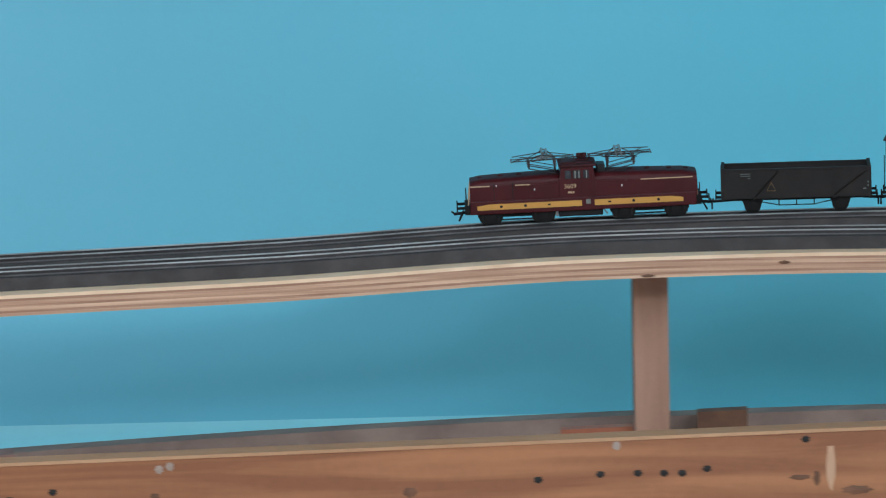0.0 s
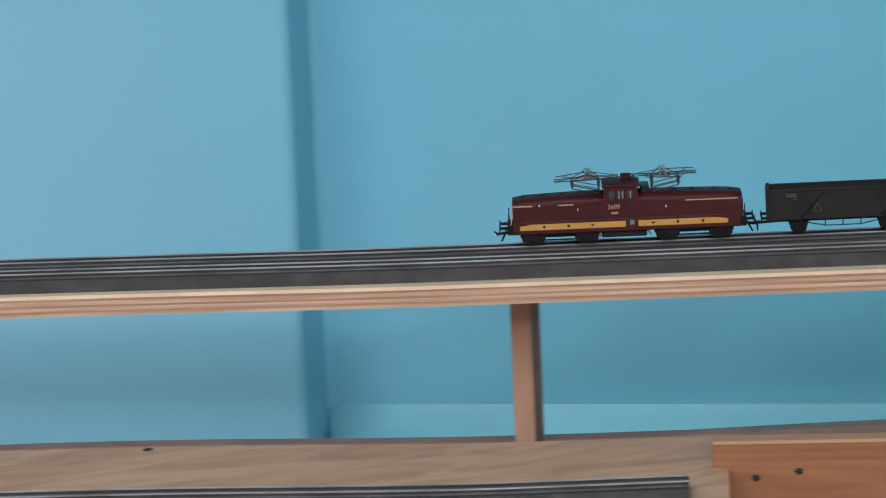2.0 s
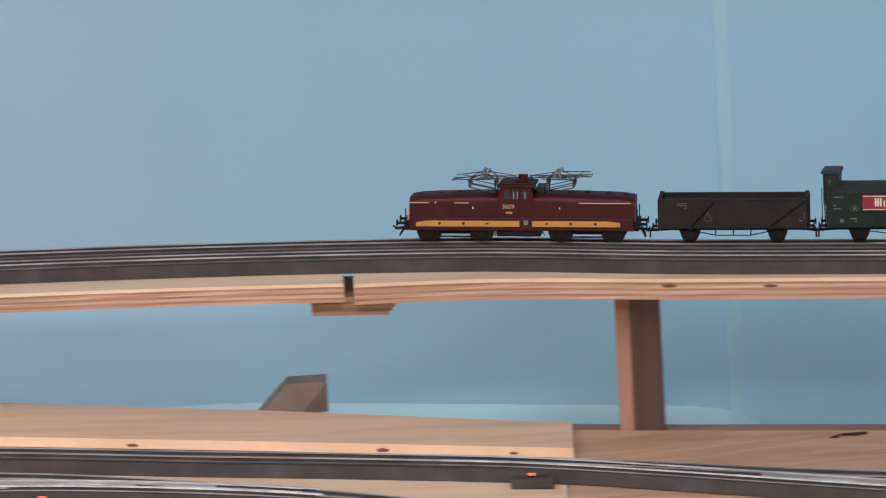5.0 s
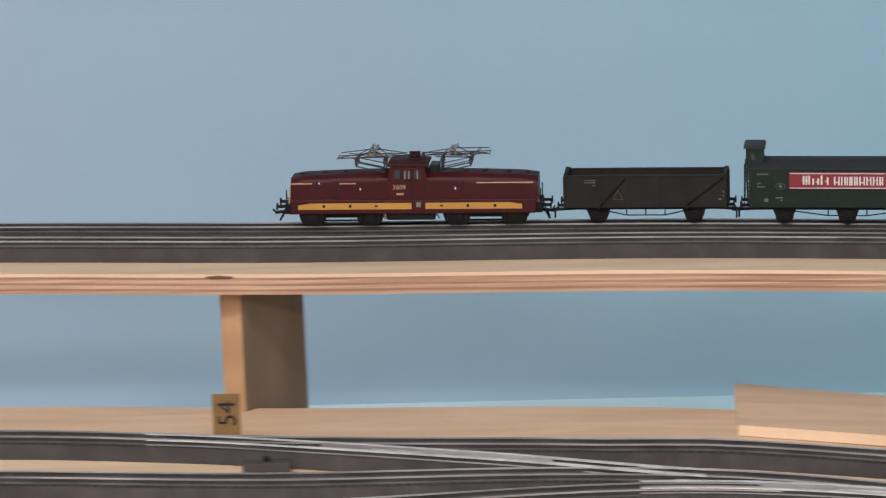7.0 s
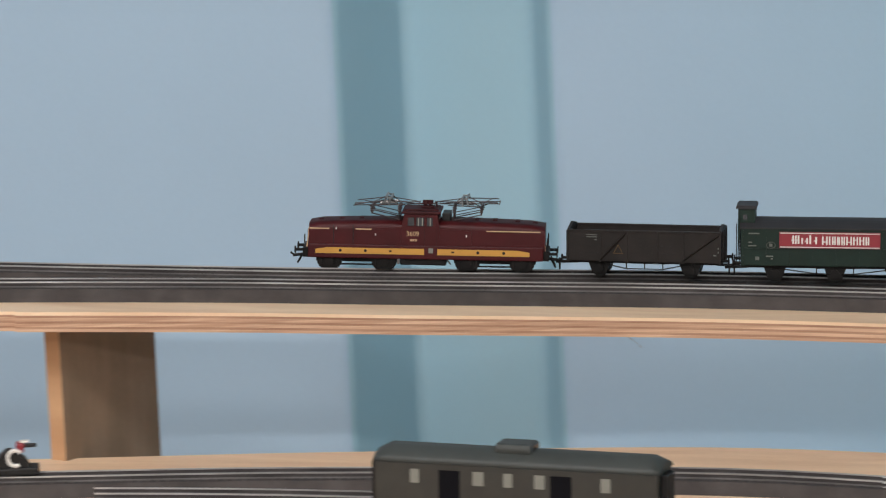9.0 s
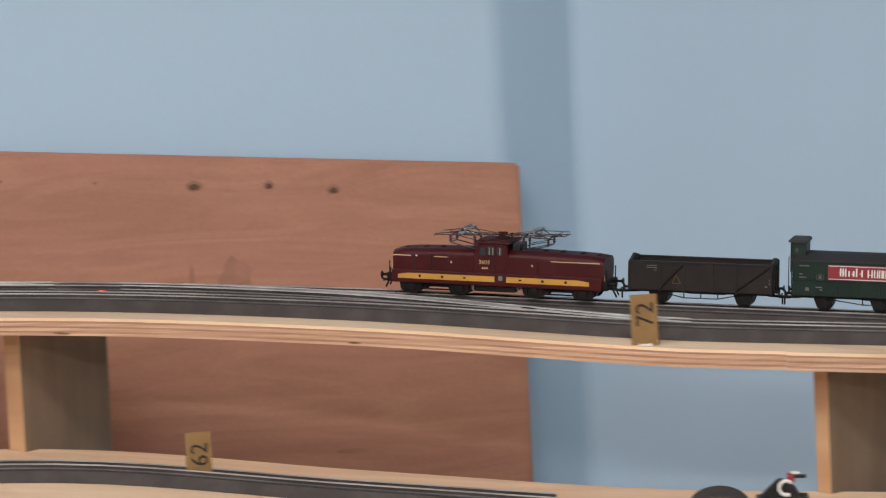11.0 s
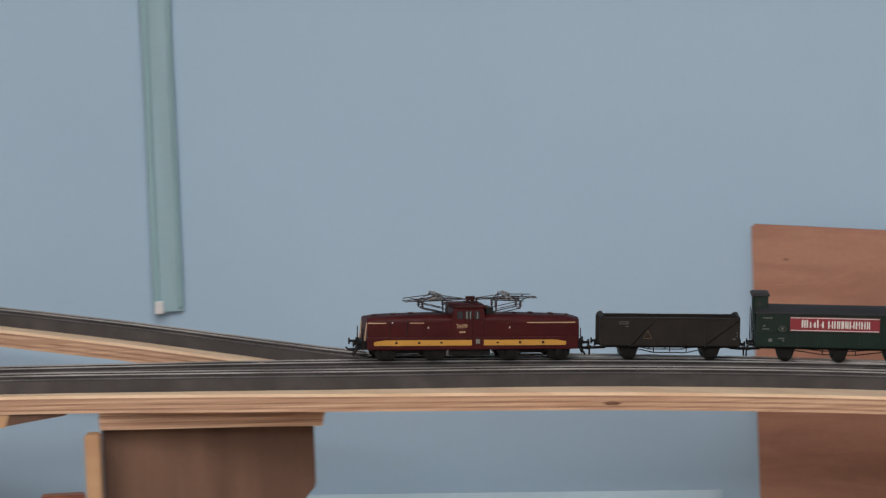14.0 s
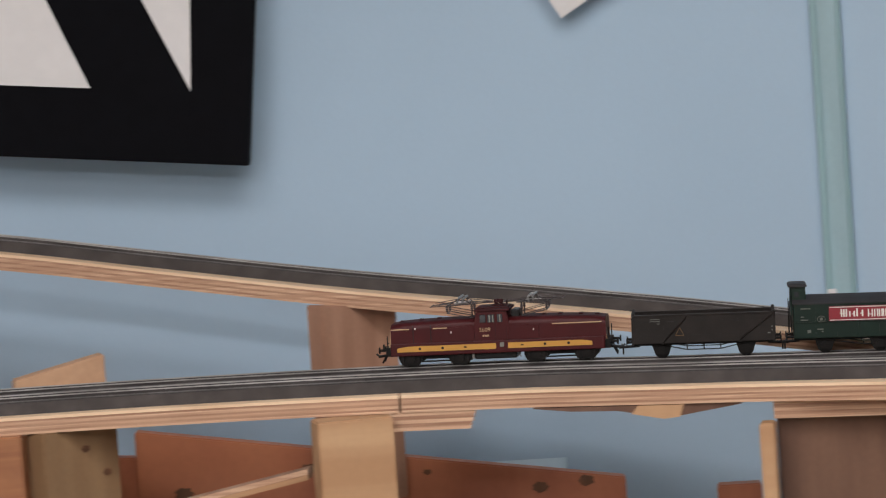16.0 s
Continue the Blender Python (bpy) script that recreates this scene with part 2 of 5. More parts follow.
def slack(az):
    """How much farther than the bench's line the far track stands; the board's front edge and the near track stay back by it."""
    return (0.2 + 0.6 * max(0.0, min(1.0, (az - 8.5) / 5.0))) * min(0.0, float(smooth(BENCH, az)[0] - smooth(LINE, az)[0]))


def board_at(az, off=0.0):
    return line_at(az, off if off > 0 else off + slack(az))


def deck_at(az, off=0.0):
    return polar(az, smooth(BENCH, az)[0] + 0.016 + off, EYE - smooth(DECK, az)[1])


DECK = [(-70, 0, 0.553), (-50, 0, 0.552), (-40, 0, 0.55), (-30, 0, 0.5495), (-24, 0, 0.5400), (-18, 0, 0.5320), (-12, 0, 0.5145), (-7, 0, 0.495), (-1.5, 0, 0.4845), (5, 0, 0.474), (11, 0, 0.464),
        (18, 0, 0.452), (23.4, 0, 0.435), (30, 0, 0.425), (36, 0, 0.42)]
UPPER = [(26, 2.80, 0.323), (29, 2.815, 0.308), (31.5, 2.83, 0.296), (35.03, 2.873, 0.270), (38, 2.91, 0.2495), (41.2, 2.95, 0.2285), (44, 2.985, 0.206), (46.5, 3.02, 0.1845), (50, 3.06, 0.16), (54, 3.10, 0.135)]


def upper_at(az, off=0.0):
    r, h = smooth(UPPER, az)
    return polar(az, r + off, EYE - h)


def sweep(bm, where, a0, a1, outline, step=0.5, mat=0, top=None):
    """Draws an outline of (off, dz) along a line from bearing a0 to a1."""
    k = max(2, int(abs(a1 - a0) / step) + 1)
    rings = []
    for i in range(k):
        az = a0 + (a1 - a0) * i / (k - 1)
        rings.append([bm.verts.new(where(az, off) + Vector((0, 0, dz))) for off, dz in outline])
    n = len(outline)
    fs = []
    for a, b in zip(rings, rings[1:]):
        fs += [bm.faces.new((a[i], a[(i + 1) % n], b[(i + 1) % n], b[i])) for i in range(n)]
    for k, f in enumerate(fs):
        f.material_index = top[k % n] if top else mat
    fs = [bm.faces.new(rings[0][::-1]), bm.faces.new(rings[-1])]
    for f in fs:
        f.material_index = mat
    return bm


# index 2, web and head underside, is coloured dark for its shade
RAIL_FACES = (0, 0, 2, 2, 1, 1, 1, 2, 2, 0, 0, 0)


def rail_section(c, base, half=0.00055):
    """Foot, web and head of a rail; the faces in order take RAIL_FACES."""
    z = [base + d for d in (0.0080, 0.0088, 0.0089, 0.0108, 0.0117)]
    right = [(c + 0.0012, z[0]), (c + 0.0012, z[1]), (c + 0.0002, z[2]), (c + 0.0002, z[3]), (c + half, z[3] + 0.0001), (c + half, z[4])]
    left = [(2 * c - x, h) for x, h in right]
    return right + left[::-1]


def rect(o0, o1, z0, z1):
    return [(o0, z0), (o1, z0), (o1, z1), (o0, z1)]


# ---- the room ----
def slab(name, label, category, corners, z0, z1, mat):
    bm = B()
    a = [bm.verts.new((x, y, z0)) for x, y in corners]
    b = [bm.verts.new((x, y, z1)) for x, y in corners]
    bm.faces.new(a[::-1]), bm.faces.new(b)
    for i in range(len(a)):
        j = (i + 1) % len(a)
        bm.faces.new((a[i], a[j], b[j], b[i]))
    return thing(name, label, category, bm=bm, mats=mat, kind="structure")


WALL = [(-75, 3.30), (-50, 2.99), (-27.0, 3.04), (-26.7, 2.93), (-19.75, 2.93), (-19.4, 2.9385), (-12, 3.03), (4.45, 3.05), (4.7, 3.085), (6.5, 3.12), (7.45, 3.03), (14.96, 3.09), (16.1, 3.03), (34.2, 3.13), (46, 3.17), (60, 3.25), (75, 3.4)]


def wall_hit(az, lift=0.0):
    """Distance to the painted wall at a bearing."""
    for (a, ra), (b, rb) in zip(WALL, WALL[1:]):
        if a <= az <= b:
            p, q, d = polar(a, ra), polar(b, rb), polar(az, 1)
            e = q - p
            return (p.x * e.y - p.y * e.x) / (d.x * e.y - d.y * e.x) - lift


def build_room():
    side = [(-3.6, -2.6), (3.6, -2.6)]
    room = [tuple(polar(a, r)[:2]) for a, r in ((-75, 3.6), (-40, 3.4), (0, 3.5), (40, 3.6), (75, 3.8))]
    outer = room + [(-3.9, -2.6), (3.6, -2.6)]
    slab("floor", "dark worn wooden floor boards of the hobby room", "floor", outer, -0.08, 0.0, "floor")
    slab("ceiling", "white plastered ceiling", "ceiling", outer, 2.5, 2.6, "ceiling")
    bm = B()
    pts = [polar(a, r) for a, r in WALL]
    back = [polar(a, r + 0.15) for a, r in WALL]
    ring = [[bm.verts.new(p + Vector((0, 0, z))) for p in row] for row in (pts, back) for z in (0.0, 2.5)]
    f0, f1, b0, b1 = ring
    for i in range(len(pts) - 1):
        bm.faces.new((f0[i], f0[i + 1], f1[i + 1], f1[i]))
        bm.faces.new((b0[i], b1[i], b1[i + 1], b0[i + 1]))
        bm.faces.new((f1[i], f1[i + 1], b1[i + 1], b1[i]))
    edges = [e for e in bm.edges if abs(e.verts[0].co.z - e.verts[1].co.z) > 1 and all(v in f0 or v in f1 for v in e.verts) and e.is_manifold]
    bmesh.ops.bevel(bm, geom=edges, offset=0.008, segments=4, affect="EDGES", profile=0.5)
    # faces of the recess take the teal shade colour
    for f in bm.faces:
        c = f.calc_center_median()
        f.material_index = 1 if 4.4 < math.degrees(math.atan2(-c.x, c.y)) < 7.5 else 0
    w = thing("wall_back", "light blue painted wall with shallow pilasters behind the layout", "wall", bm=bm, mats=["wall", "wall_recess_shade"], kind="structure")
    # paler strip laid on the pilaster's edge as its highlight
    corner = part("corner_strip", box(B(), -0.0075, 0.0075, -0.0018, 0.004, 0.88, 2.5, 0.0016), "strip_paint", w, "pale strip painted as the corner's highlight")
    corner.matrix_world = Matrix.Translation(polar(-19.52, wall_hit(-19.52))) @ pose(0, 0, 0, 0, 0, -17)
    for az, el, length, tilt in ((-22.6, -6.95, 0.009, 0), (-16.35, -6.5, 0.010, 0), (3.4, -8.92, 0.018, 40), (-24.0, -10.9, 0.004, 2), (33.2, -6.05, 0.006, 0)):
        r = wall_hit(az) - 0.0003
        bm = box(B(), -length / 2, length / 2, -0.0004, 0.0014, -0.00012, 0.00012)
        s = part("scratch", bm, "batten" if tilt == 40 else "pipe", w)
        s.matrix_world = Matrix.Translation(polar(az, r, EYE + r * math.tan(radians(el)))) @ pose(0, 0, 0, 0, 0, az) @ pose(0, 0, 0, 0, tilt, 0)
    p, q = polar(75, 3.4), polar(-75, 3.3)
    slab("wall_left", "light painted side wall", "wall", [(p.x, p.y), (p.x - 0.1, p.y), (-3.8, -2.5), (-3.7, -2.5)], 0, 2.5, "ceiling")
    slab("wall_right", "light painted side wall", "wall", [(q.x, q.y), (q.x + 0.1, q.y), (3.6, -2.5), (3.5, -2.5)], 0, 2.5, "ceiling")
    slab("wall_rear", "light painted rear wall", "wall", [(-3.8, -2.5), (3.6, -2.5), (3.6, -2.6), (-3.8, -2.6)], 0, 2.5, "ceiling")
    for a0, a1, za, zb, dep in ((-70, -27.05, 0.897, 0.897, 0.06), (-19.8, 4.3, 0.920, 0.941, 0.05), (26.1, 32.6, 1.064, 1.064, 0.05), (38.4, 44, 1.10, 1.10, 0.05)):
        # plastered cove: leaves the wall upright and runs out into a sloping ledge
        bm = B()
        arc, azs = 9, sorted({a0 + (a1 - a0) * i / 24 for i in range(25)} | {a for a, _ in WALL if a0 < a < a1 and a > -19.3})
        cove = [(dep * (1 - math.cos(radians(78 * i / arc))) * 1.26, 0.75 * dep * (1 - math.sin(radians(78 * i / arc)))) for i in range(arc + 1)]
        rows = []
        for az in azs:
            r, z = wall_hit(max(az, -19.38) if -20 < a0 < 0 else az), za + (zb - za) * (az - a0) / (a1 - a0) - 0.6 * dep
            outline = [(r + 0.003 - out, z + up) for out, up in cove] + [(r - dep - 0.006, z - 0.12), (r - 0.001, z - 0.12)]
            rows.append([bm.verts.new(polar(az, rr, zz)) for rr, zz in outline])
        n = len(rows[0])
        for a, b in zip(rows, rows[1:]):
            for j in range(n):
                bm.faces.new((a[j], a[(j + 1) % n], b[(j + 1) % n], b[j])).smooth = j < arc
        bm.faces.new(rows[0]), bm.faces.new(rows[-1][::-1])
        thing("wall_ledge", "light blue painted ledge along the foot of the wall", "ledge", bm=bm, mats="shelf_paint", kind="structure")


build_room()


# ---- plywood roadbeds ----
def roadbed(name, where, a0, a1, back, front, drop, label, thick=0.0125, face="ply_top"):
    t = thing(name, label, "plywood board")
    n, cut = 7, (0.0, 0.17, 0.29, 0.46, 0.58, 0.74, 0.86, 1.0)
    for i in range(n):
        z1, z0 = drop - thick * cut[i], drop - thick * cut[i + 1]
        inset = 0.0 if i % 2 == 0 else 0.00018
        bm = sweep(B(), where, a0, a1, rect(front + inset, back - inset, z0, z1))
        part("top_ply" if i == 0 else "ply", bm, face if i == 0 else ("ply_dark" if i % 2 else "ply_light"), t)
    return t


DROP = -0.0119
CURVED = lambda az, off: line_at(az, off if off > 0 else off + float(smooth(CURVE_EDGE, az)[0]))
CURVE_EDGE = [(-70, -0.10), (-62, -0.076), (-54, -0.046), (-48, -0.034), (-44, -0.024), (-40, -0.020), (-36, -0.014), (-30, -0.006), (-24, 0.0), (-10, 0.0)]
roadbed("roadbed_board", CURVED, -61, -13.85, 0.035, -0.082, DROP, "curved plywood roadbed board with bare layered edge", 0.0140)
roadbed("roadbed_board", board_at, -13.70, 12, 0.035, -0.112, DROP, "long plywood roadbed board with bare layered edge")
NARROWING = lambda az, off: board_at(az, off if off > 0 else off + float(smooth(NARROW_EDGE, az)[0]))
NARROW_EDGE = [(8, 0.0), (12, 0.0), (26, 0.0), (29, 0.003), (32, 0.013), (35, 0.021), (38, 0.023), (41, 0.023), (44, 0.023)]
roadbed("roadbed_board", NARROWING, 12.003, 40.8, 0.04, -0.108, DROP, "wide plywood roadbed board carrying the turnouts")
roadbed("roadbed_board", board_at, 40.83, 53, 0.035, -0.085, DROP, "plywood roadbed board beyond the joint")
roadbed("ramp_board", upper_at, 31.2, 53, 0.03, -0.05, -0.012, "climbing plywood ramp board of the upper line")
roadbed("lower_deck", deck_at, -33, -16.9, -0.055, -0.46, 0.0, "brown aged plywood deck under the main line", 0.018, "deck_old")
roadbed("lower_deck", deck_at, -16.88, 31, -0.055, -0.46, 0.0, "wide pale lower plywood deck under the main line", 0.018)


# ---- track ----
def track_piece(where, a0, a1, mid, base, label, group):
    """One length of roadbed track: ballast body, two rails, sleepers and centre studs."""
    t = thing("track_piece", label, "model track", group=group)
    bm = sweep(B(), where, a0, a1, [(mid - 0.020, base), (mid - 0.0165, base + 0.0080), (mid + 0.0165, base + 0.0080), (mid + 0.020, base)], 0.6)
    part("ballast_bed", bm, "bed", t)
    for s in (-1, 1):
        c = mid + s * 0.00825
        bm = sweep(B(), where, a0, a1, rail_section(c, base), 0.6, 0, RAIL_FACES)
        part("rail", bm, ["rail_side", "rail", "rail_web"], t)
    bm = B()
    p, q = where(a0, mid), where(a1, mid)
    n = max(2, int((p - q).length / 0.0058))
    for i in range(n):
        az = a0 + (a1 - a0) * (i + 0.5) / n
        o, u = where(az, mid), where(az, mid + 0.01)
        u = (u - o).normalized()
        v = Vector((-u.y, u.x, 0)) * 0.0013
        lo, hi = Vector((0, 0, base + 0.0078)), Vector((0, 0, base + 0.0081))
        c = [o + u * 0.0145 + v, o - u * 0.0145 + v, o - u * 0.0145 - v, o + u * 0.0145 - v]
        a, b = [bm.verts.new(x + lo) for x in c], [bm.verts.new(x + hi) for x in c]
        bm.faces.new(b)
        for j in range(4):
            bm.faces.new((a[j], a[(j + 1) % 4], b[(j + 1) % 4], b[j]))
        s = o + Vector((0, 0, base + 0.0090))
        d = [bm.verts.new(s + x) for x in (u * 0.0008, v * 0.5, -u * 0.0008, -v * 0.5)]
        bm.faces.new(d).material_index = 1
    part("sleeper_strip", bm, ["sleeper", "stud"], t, kind="stuff")
    return t


def run_of_track(where, a0, a1, mid, base, label, group, step=4.05):
    n = max(1, round(abs(a1 - a0) / step))
    for i in range(n):
        g = (a1 - a0) / n
        track_piece(where, a0 + g * i + 0.0, a0 + g * (i + 1) - 0.0, mid, base, label, group)


def main_line(rows):
    """A line on the main board whose distance from the far track changes with the bearing."""
    def where(az, off):
        lane = float(smooth(rows, az)[0])
        return line_at(az, off + lane + slack(az) * max(0.0, min(1.0, -lane / 0.05)))
    return where


NEAR = main_line([(-70, -0.15), (-62, -0.125), (-54, -0.095), (-48, -0.084), (-44, -0.071), (-40, -0.065), (-36, -0.059), (-30, -0.053), (-24, -0.050), (0, -0.050), (30, -0.050), (50, -0.050), (60, -0.05)])
run_of_track(line_at, -62, 52, 0.0, DROP, "dark grey roadbed track piece with steel rails on the main board", "main line track pieces")
run_of_track(NEAR, -62, 52, 0.0, DROP, "dark grey roadbed track piece with steel rails along the board edge", "front line track pieces")
run_of_track(upper_at, 31.3, 52, 0.0, -0.012, "dark grey roadbed track piece on the climbing ramp", "upper line track pieces")


def deck_line(rows):
    """A line on the lower deck whose distance from the main line changes with the bearing."""
    return lambda az, off: deck_at(az, off + float(smooth(rows, az)[0]))


SIDING_A = deck_line([(-40, -0.23), (-33, -0.235), (-22, -0.245), (-17, -0.212), (-8, -0.200), (-6, -0.208), (1.7, -0.190), (12, -0.165), (23, -0.185), (30, -0.19)])
SIDING_B = deck_line([(-19, -0.42), (-14.5, -0.335), (-10, -0.285), (-6, -0.283), (2, -0.298), (7.3, -0.246), (12, -0.215), (18, -0.21)])
SIDING_C = deck_line([(-19, -0.42), (-14.5, -0.335), (-12, -0.306), (-9.5, -0.303), (-6.5, -0.320), (-2, -0.362), (2.2, -0.378), (7.3, -0.312), (12, -0.270), (18, -0.25)])
BRANCH = deck_line([(-32, -0.40), (-26, -0.325), (-21, -0.262), (-17, -0.216), (-14, -0.205)])
LINK = deck_line([(-9, -0.283), (-7, -0.280), (-4.5, -0.245), (-1.5, -0.205), (1, -0.192)])
run_of_track(SIDING_A, -32.4, 13.2, 0.0, 0.0, "dark grey roadbed track piece on the lower deck", "lower deck track pieces")
run_of_track(SIDING_A, 15.5, 27.6, 0.0, 0.0, "dark grey roadbed track piece on the lower deck", "lower deck track pieces")
run_of_track(SIDING_B, -15.5, 11, 0.0, -0.0003, "dark grey roadbed track piece of the lower yard", "lower deck track pieces")
run_of_track(SIDING_C, -8.5, 11, 0.0, -0.0006, "dark grey roadbed track piece of the lower yard", "lower deck track pieces")


def turnout(where, a0, a1, base, label, lantern=None):
    """Diverging rails with a closed frog and, where there is one, a lantern box."""
    t = thing("turnout", label, "model turnout", group="turnouts")
    part("ballast_bed", sweep(B(), where, a0, a1, [(-0.017, base + 0.0006), (-0.0145, base + 0.0084), (0.0145, base + 0.0084), (0.017, base + 0.0006)], 0.5), "bed", t)
    for s in (-1, 1):
        c = s * 0.00825
        # widened heads with near-white tops stand in for glints
        part("rail", sweep(B(), where, a0, a1, rail_section(c, base + 0.0001, 0.0010), 0.5, 0, RAIL_FACES), ["rail", "steel", "rail_web"], t)
        g = c - s * 0.0022
        m = (a0 + a1) / 2
        part("check_rail", sweep(B(), where, m - 1.7, m + 1.7, rect(g - 0.0006, g + 0.0006, base + 0.0085, base + 0.0116), 0.25, 0, (0, 0, 1, 0)), ["rail", "steel"], t)
    m = a0 + (a1 - a0) * 0.55
    part("frog", sweep(B(), where, m - 0.35, m + 0.35, rect(-0.0032, 0.0032, base + 0.0082, base + 0.0106), 0.2, 0, (0, 0, 1, 0)), ["rail_web", "steel"], t, "metal frog, its top painted as a glint")
    for s in (-1, 1):
        g = s * 0.0060
        part("blade", sweep(B(), where, a0 + 0.3, a0 + 2.3, rail_section(g, base + 0.0002, 0.0009), 0.4, 0, RAIL_FACES), ["rail_side", "steel", "rail_web"], t, "switch blade, its top painted as a glint")
    if lantern:
        az, off, lit = lantern
        p = where(az, off)
        turn = Matrix.Translation(p) @ pose(0, 0, 0, 0, 0, az)
        bm = box(B(), -0.0135, 0.0135, -0.0065, 0.0065, base + 0.0001, base + 0.0068, 0.0010, turn)
        lan = part("lantern_box", bm, "bed", t, "grey switch machine box")
        part("lantern", box(B(), -0.0018, 0.0018, -0.0018, 0.0018, base + 0.0068, base + 0.0100, 0.0005, turn), "black", lan)
        if lit:
            part("lens", box(B(), -0.0022, 0.0022, -0.0021, -0.0012, base + 0.0082, base + 0.0098, 0.0003, turn), "lamp_red", lan, "glowing red lantern lens")
    return t


turnout(BRANCH, -28, -15.0, 0.0, "lower turnout with steel rails and a red lantern", (-16.35, -0.030, True))
turnout(LINK, -7.5, 0.0, 0.0, "lower crossover turnout with a glint-painted frog", (-1.6, -0.030, False))
turnout(SIDING_C, -13.2, -6.6, 0.0004, "lower yard turnout with a red lantern", (-9.0, -0.030, True))
turnout(main_line([(10, -0.05), (13, -0.050), (15.5, -0.041), (19, -0.012), (22, 0.0), (24, 0.0)]), 13.4, 21.8, DROP + 0.0002, "main line crossover turnout with glints painted on its blades", (20.9, 0.030, True))
turnout(main_line([(20, 0.0), (22.5, 0.0), (25.5, 0.012), (29, 0.030), (33, 0.05), (35, 0.06)]), 22.8, 33.2, DROP + 0.0002, "main line turnout towards the climbing ramp", (22.1, -0.026, True))


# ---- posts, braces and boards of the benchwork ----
def lath_post(az, r, z0, z1, w, d, turn, label, face="post", side="post_shade"):
    """An upright lath: narrow face towards the room, broad side coloured darker as shade."""
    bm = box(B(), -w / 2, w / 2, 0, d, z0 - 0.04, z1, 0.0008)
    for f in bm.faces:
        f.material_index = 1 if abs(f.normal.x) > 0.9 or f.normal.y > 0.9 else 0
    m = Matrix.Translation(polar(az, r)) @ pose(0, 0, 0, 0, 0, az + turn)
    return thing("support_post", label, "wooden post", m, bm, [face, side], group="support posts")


def line_r(az):
    return float(smooth(BENCH, az)[0])


def deck_z(az):
    return EYE - float(smooth(DECK, az)[1])


def under(az):
    return line_at(az).z + DROP - 0.0125


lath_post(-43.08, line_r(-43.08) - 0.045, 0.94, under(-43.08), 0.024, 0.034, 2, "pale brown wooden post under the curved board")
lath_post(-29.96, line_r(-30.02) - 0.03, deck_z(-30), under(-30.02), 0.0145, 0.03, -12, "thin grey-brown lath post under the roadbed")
lath_post(-17.82, line_r(-17.82) - 0.04, deck_z(-17.8), under(-17.82), 0.011, 0.05, -26, "reddish lath post with a broad shaded side")
lath_post(-1.23, line_r(-1.45) - 0.045, deck_z(-1.5), under(-1.45), 0.0155, 0.071, -34, "rough sawn lath post with a broad shaded side", "pine", "post_pale_shade")
lath_post(11.52, line_r(11.52) - 0.045, deck_z(11.5), under(11.52), 0.012, 0.10, -38, "pale lath post with a broad shaded side", "pine", "post_pale_shade")
lath_post(23.47, line_r(23.47) - 0.05, deck_z(23.4), under(23.47), 0.014, 0.11, -36, "pale lath post with glue drips and a shaded side", "pine", "post_pale_shade")


def plank(name, p, q, z0, z1, thick, mat, label, category="board", lean=0.0, bevel=0.0015):
    """An upright board from p to q (bearing, distance), its face towards the room."""
    a, b = polar(*p), polar(*q)
    d = b - a
    ang = math.degrees(math.atan2(d.y, d.x))
    bm = box(B(), 0, d.length, 0, thick, 0, z1 - z0, bevel)
    m = Matrix.Translation((a.x, a.y, z0)) @ pose(0, 0, 0, 0, 0, ang) @ pose(0, 0, 0, lean)
    return thing(name, label, category, m, bm, mat), m, d.length


def lettering(text, size, parent, m, mat, name):
    cu = bpy.data.curves.new(name, "FONT")
    cu.body, cu.size, cu.extrude = text, size, 0.00004
    tmp = bpy.data.objects.new(name, cu)
    scene.collection.objects.link(tmp)
    me = bpy.data.meshes.new_from_object(tmp.evaluated_get(bpy.context.evaluated_depsgraph_get()))
    bpy.data.objects.remove(tmp)
    me.materials.clear()
    me.materials.append(M[mat])
    ob = new(name, me)
    ob.parent = parent
    ob.matrix_local = m
    return ob


def slope_board(name, p, q, low, high, thick, mat, label, category="board", bevel=0.0012):
    """An upright board from p to q (bearing, distance); low and high are its edge heights at p and at q."""
    a, b = polar(*p), polar(*q)
    d = b - a
    z0 = min(low)
    bm = prism(B(), [(0, low[0] - z0), (d.length, low[1] - z0), (d.length, high[1] - z0), (0, high[0] - z0)], -thick, 0)
    if bevel:
        bmesh.ops.bevel(bm, geom=bm.edges[:], offset=bevel, segments=2, affect="EDGES")
    m = Matrix.Translation((a.x, a.y, z0)) @ pose(0, 0, 0, 0, 0, math.degrees(math.atan2(d.y, d.x)))
    return thing(name, label, category, m, bm, mat)


def spot(parent, u, v, y, ru, rv, mat, name, label=""):
    """A nail hole, knot or paint fleck, a hair proud of a board's face."""
    bm, n = B(), 14
    ring = [bm.verts.new((u + ru * math.cos(2 * math.pi * i / n) * (1 + 0.18 * math.sin(3.1 * i + u * 90)), y, v + rv * math.sin(2 * math.pi * i / n) * (1 + 0.18 * math.cos(2.3 * i + v * 70)))) for i in range(n)]
    mid = bm.verts.new((u, y + (0.0004 if y > 0 else -0.0004), v))
    for i in range(n):
        bm.faces.new((ring[i], ring[(i + 1) % n], mid))
    return part(name, bm, mat, parent, label)


# front plank beside the lower deck: along from its left end, its near face is y = 0
FP, FQ = (-52.0, 2.56), (-32.82, 2.515)
front = slope_board("front_plank", FP, FQ, (0.84, 0.84), (0.9780, 0.9656), -0.02, "orange", "orange varnished pine plank with nail holes and a pale top edge", bevel=0.001)
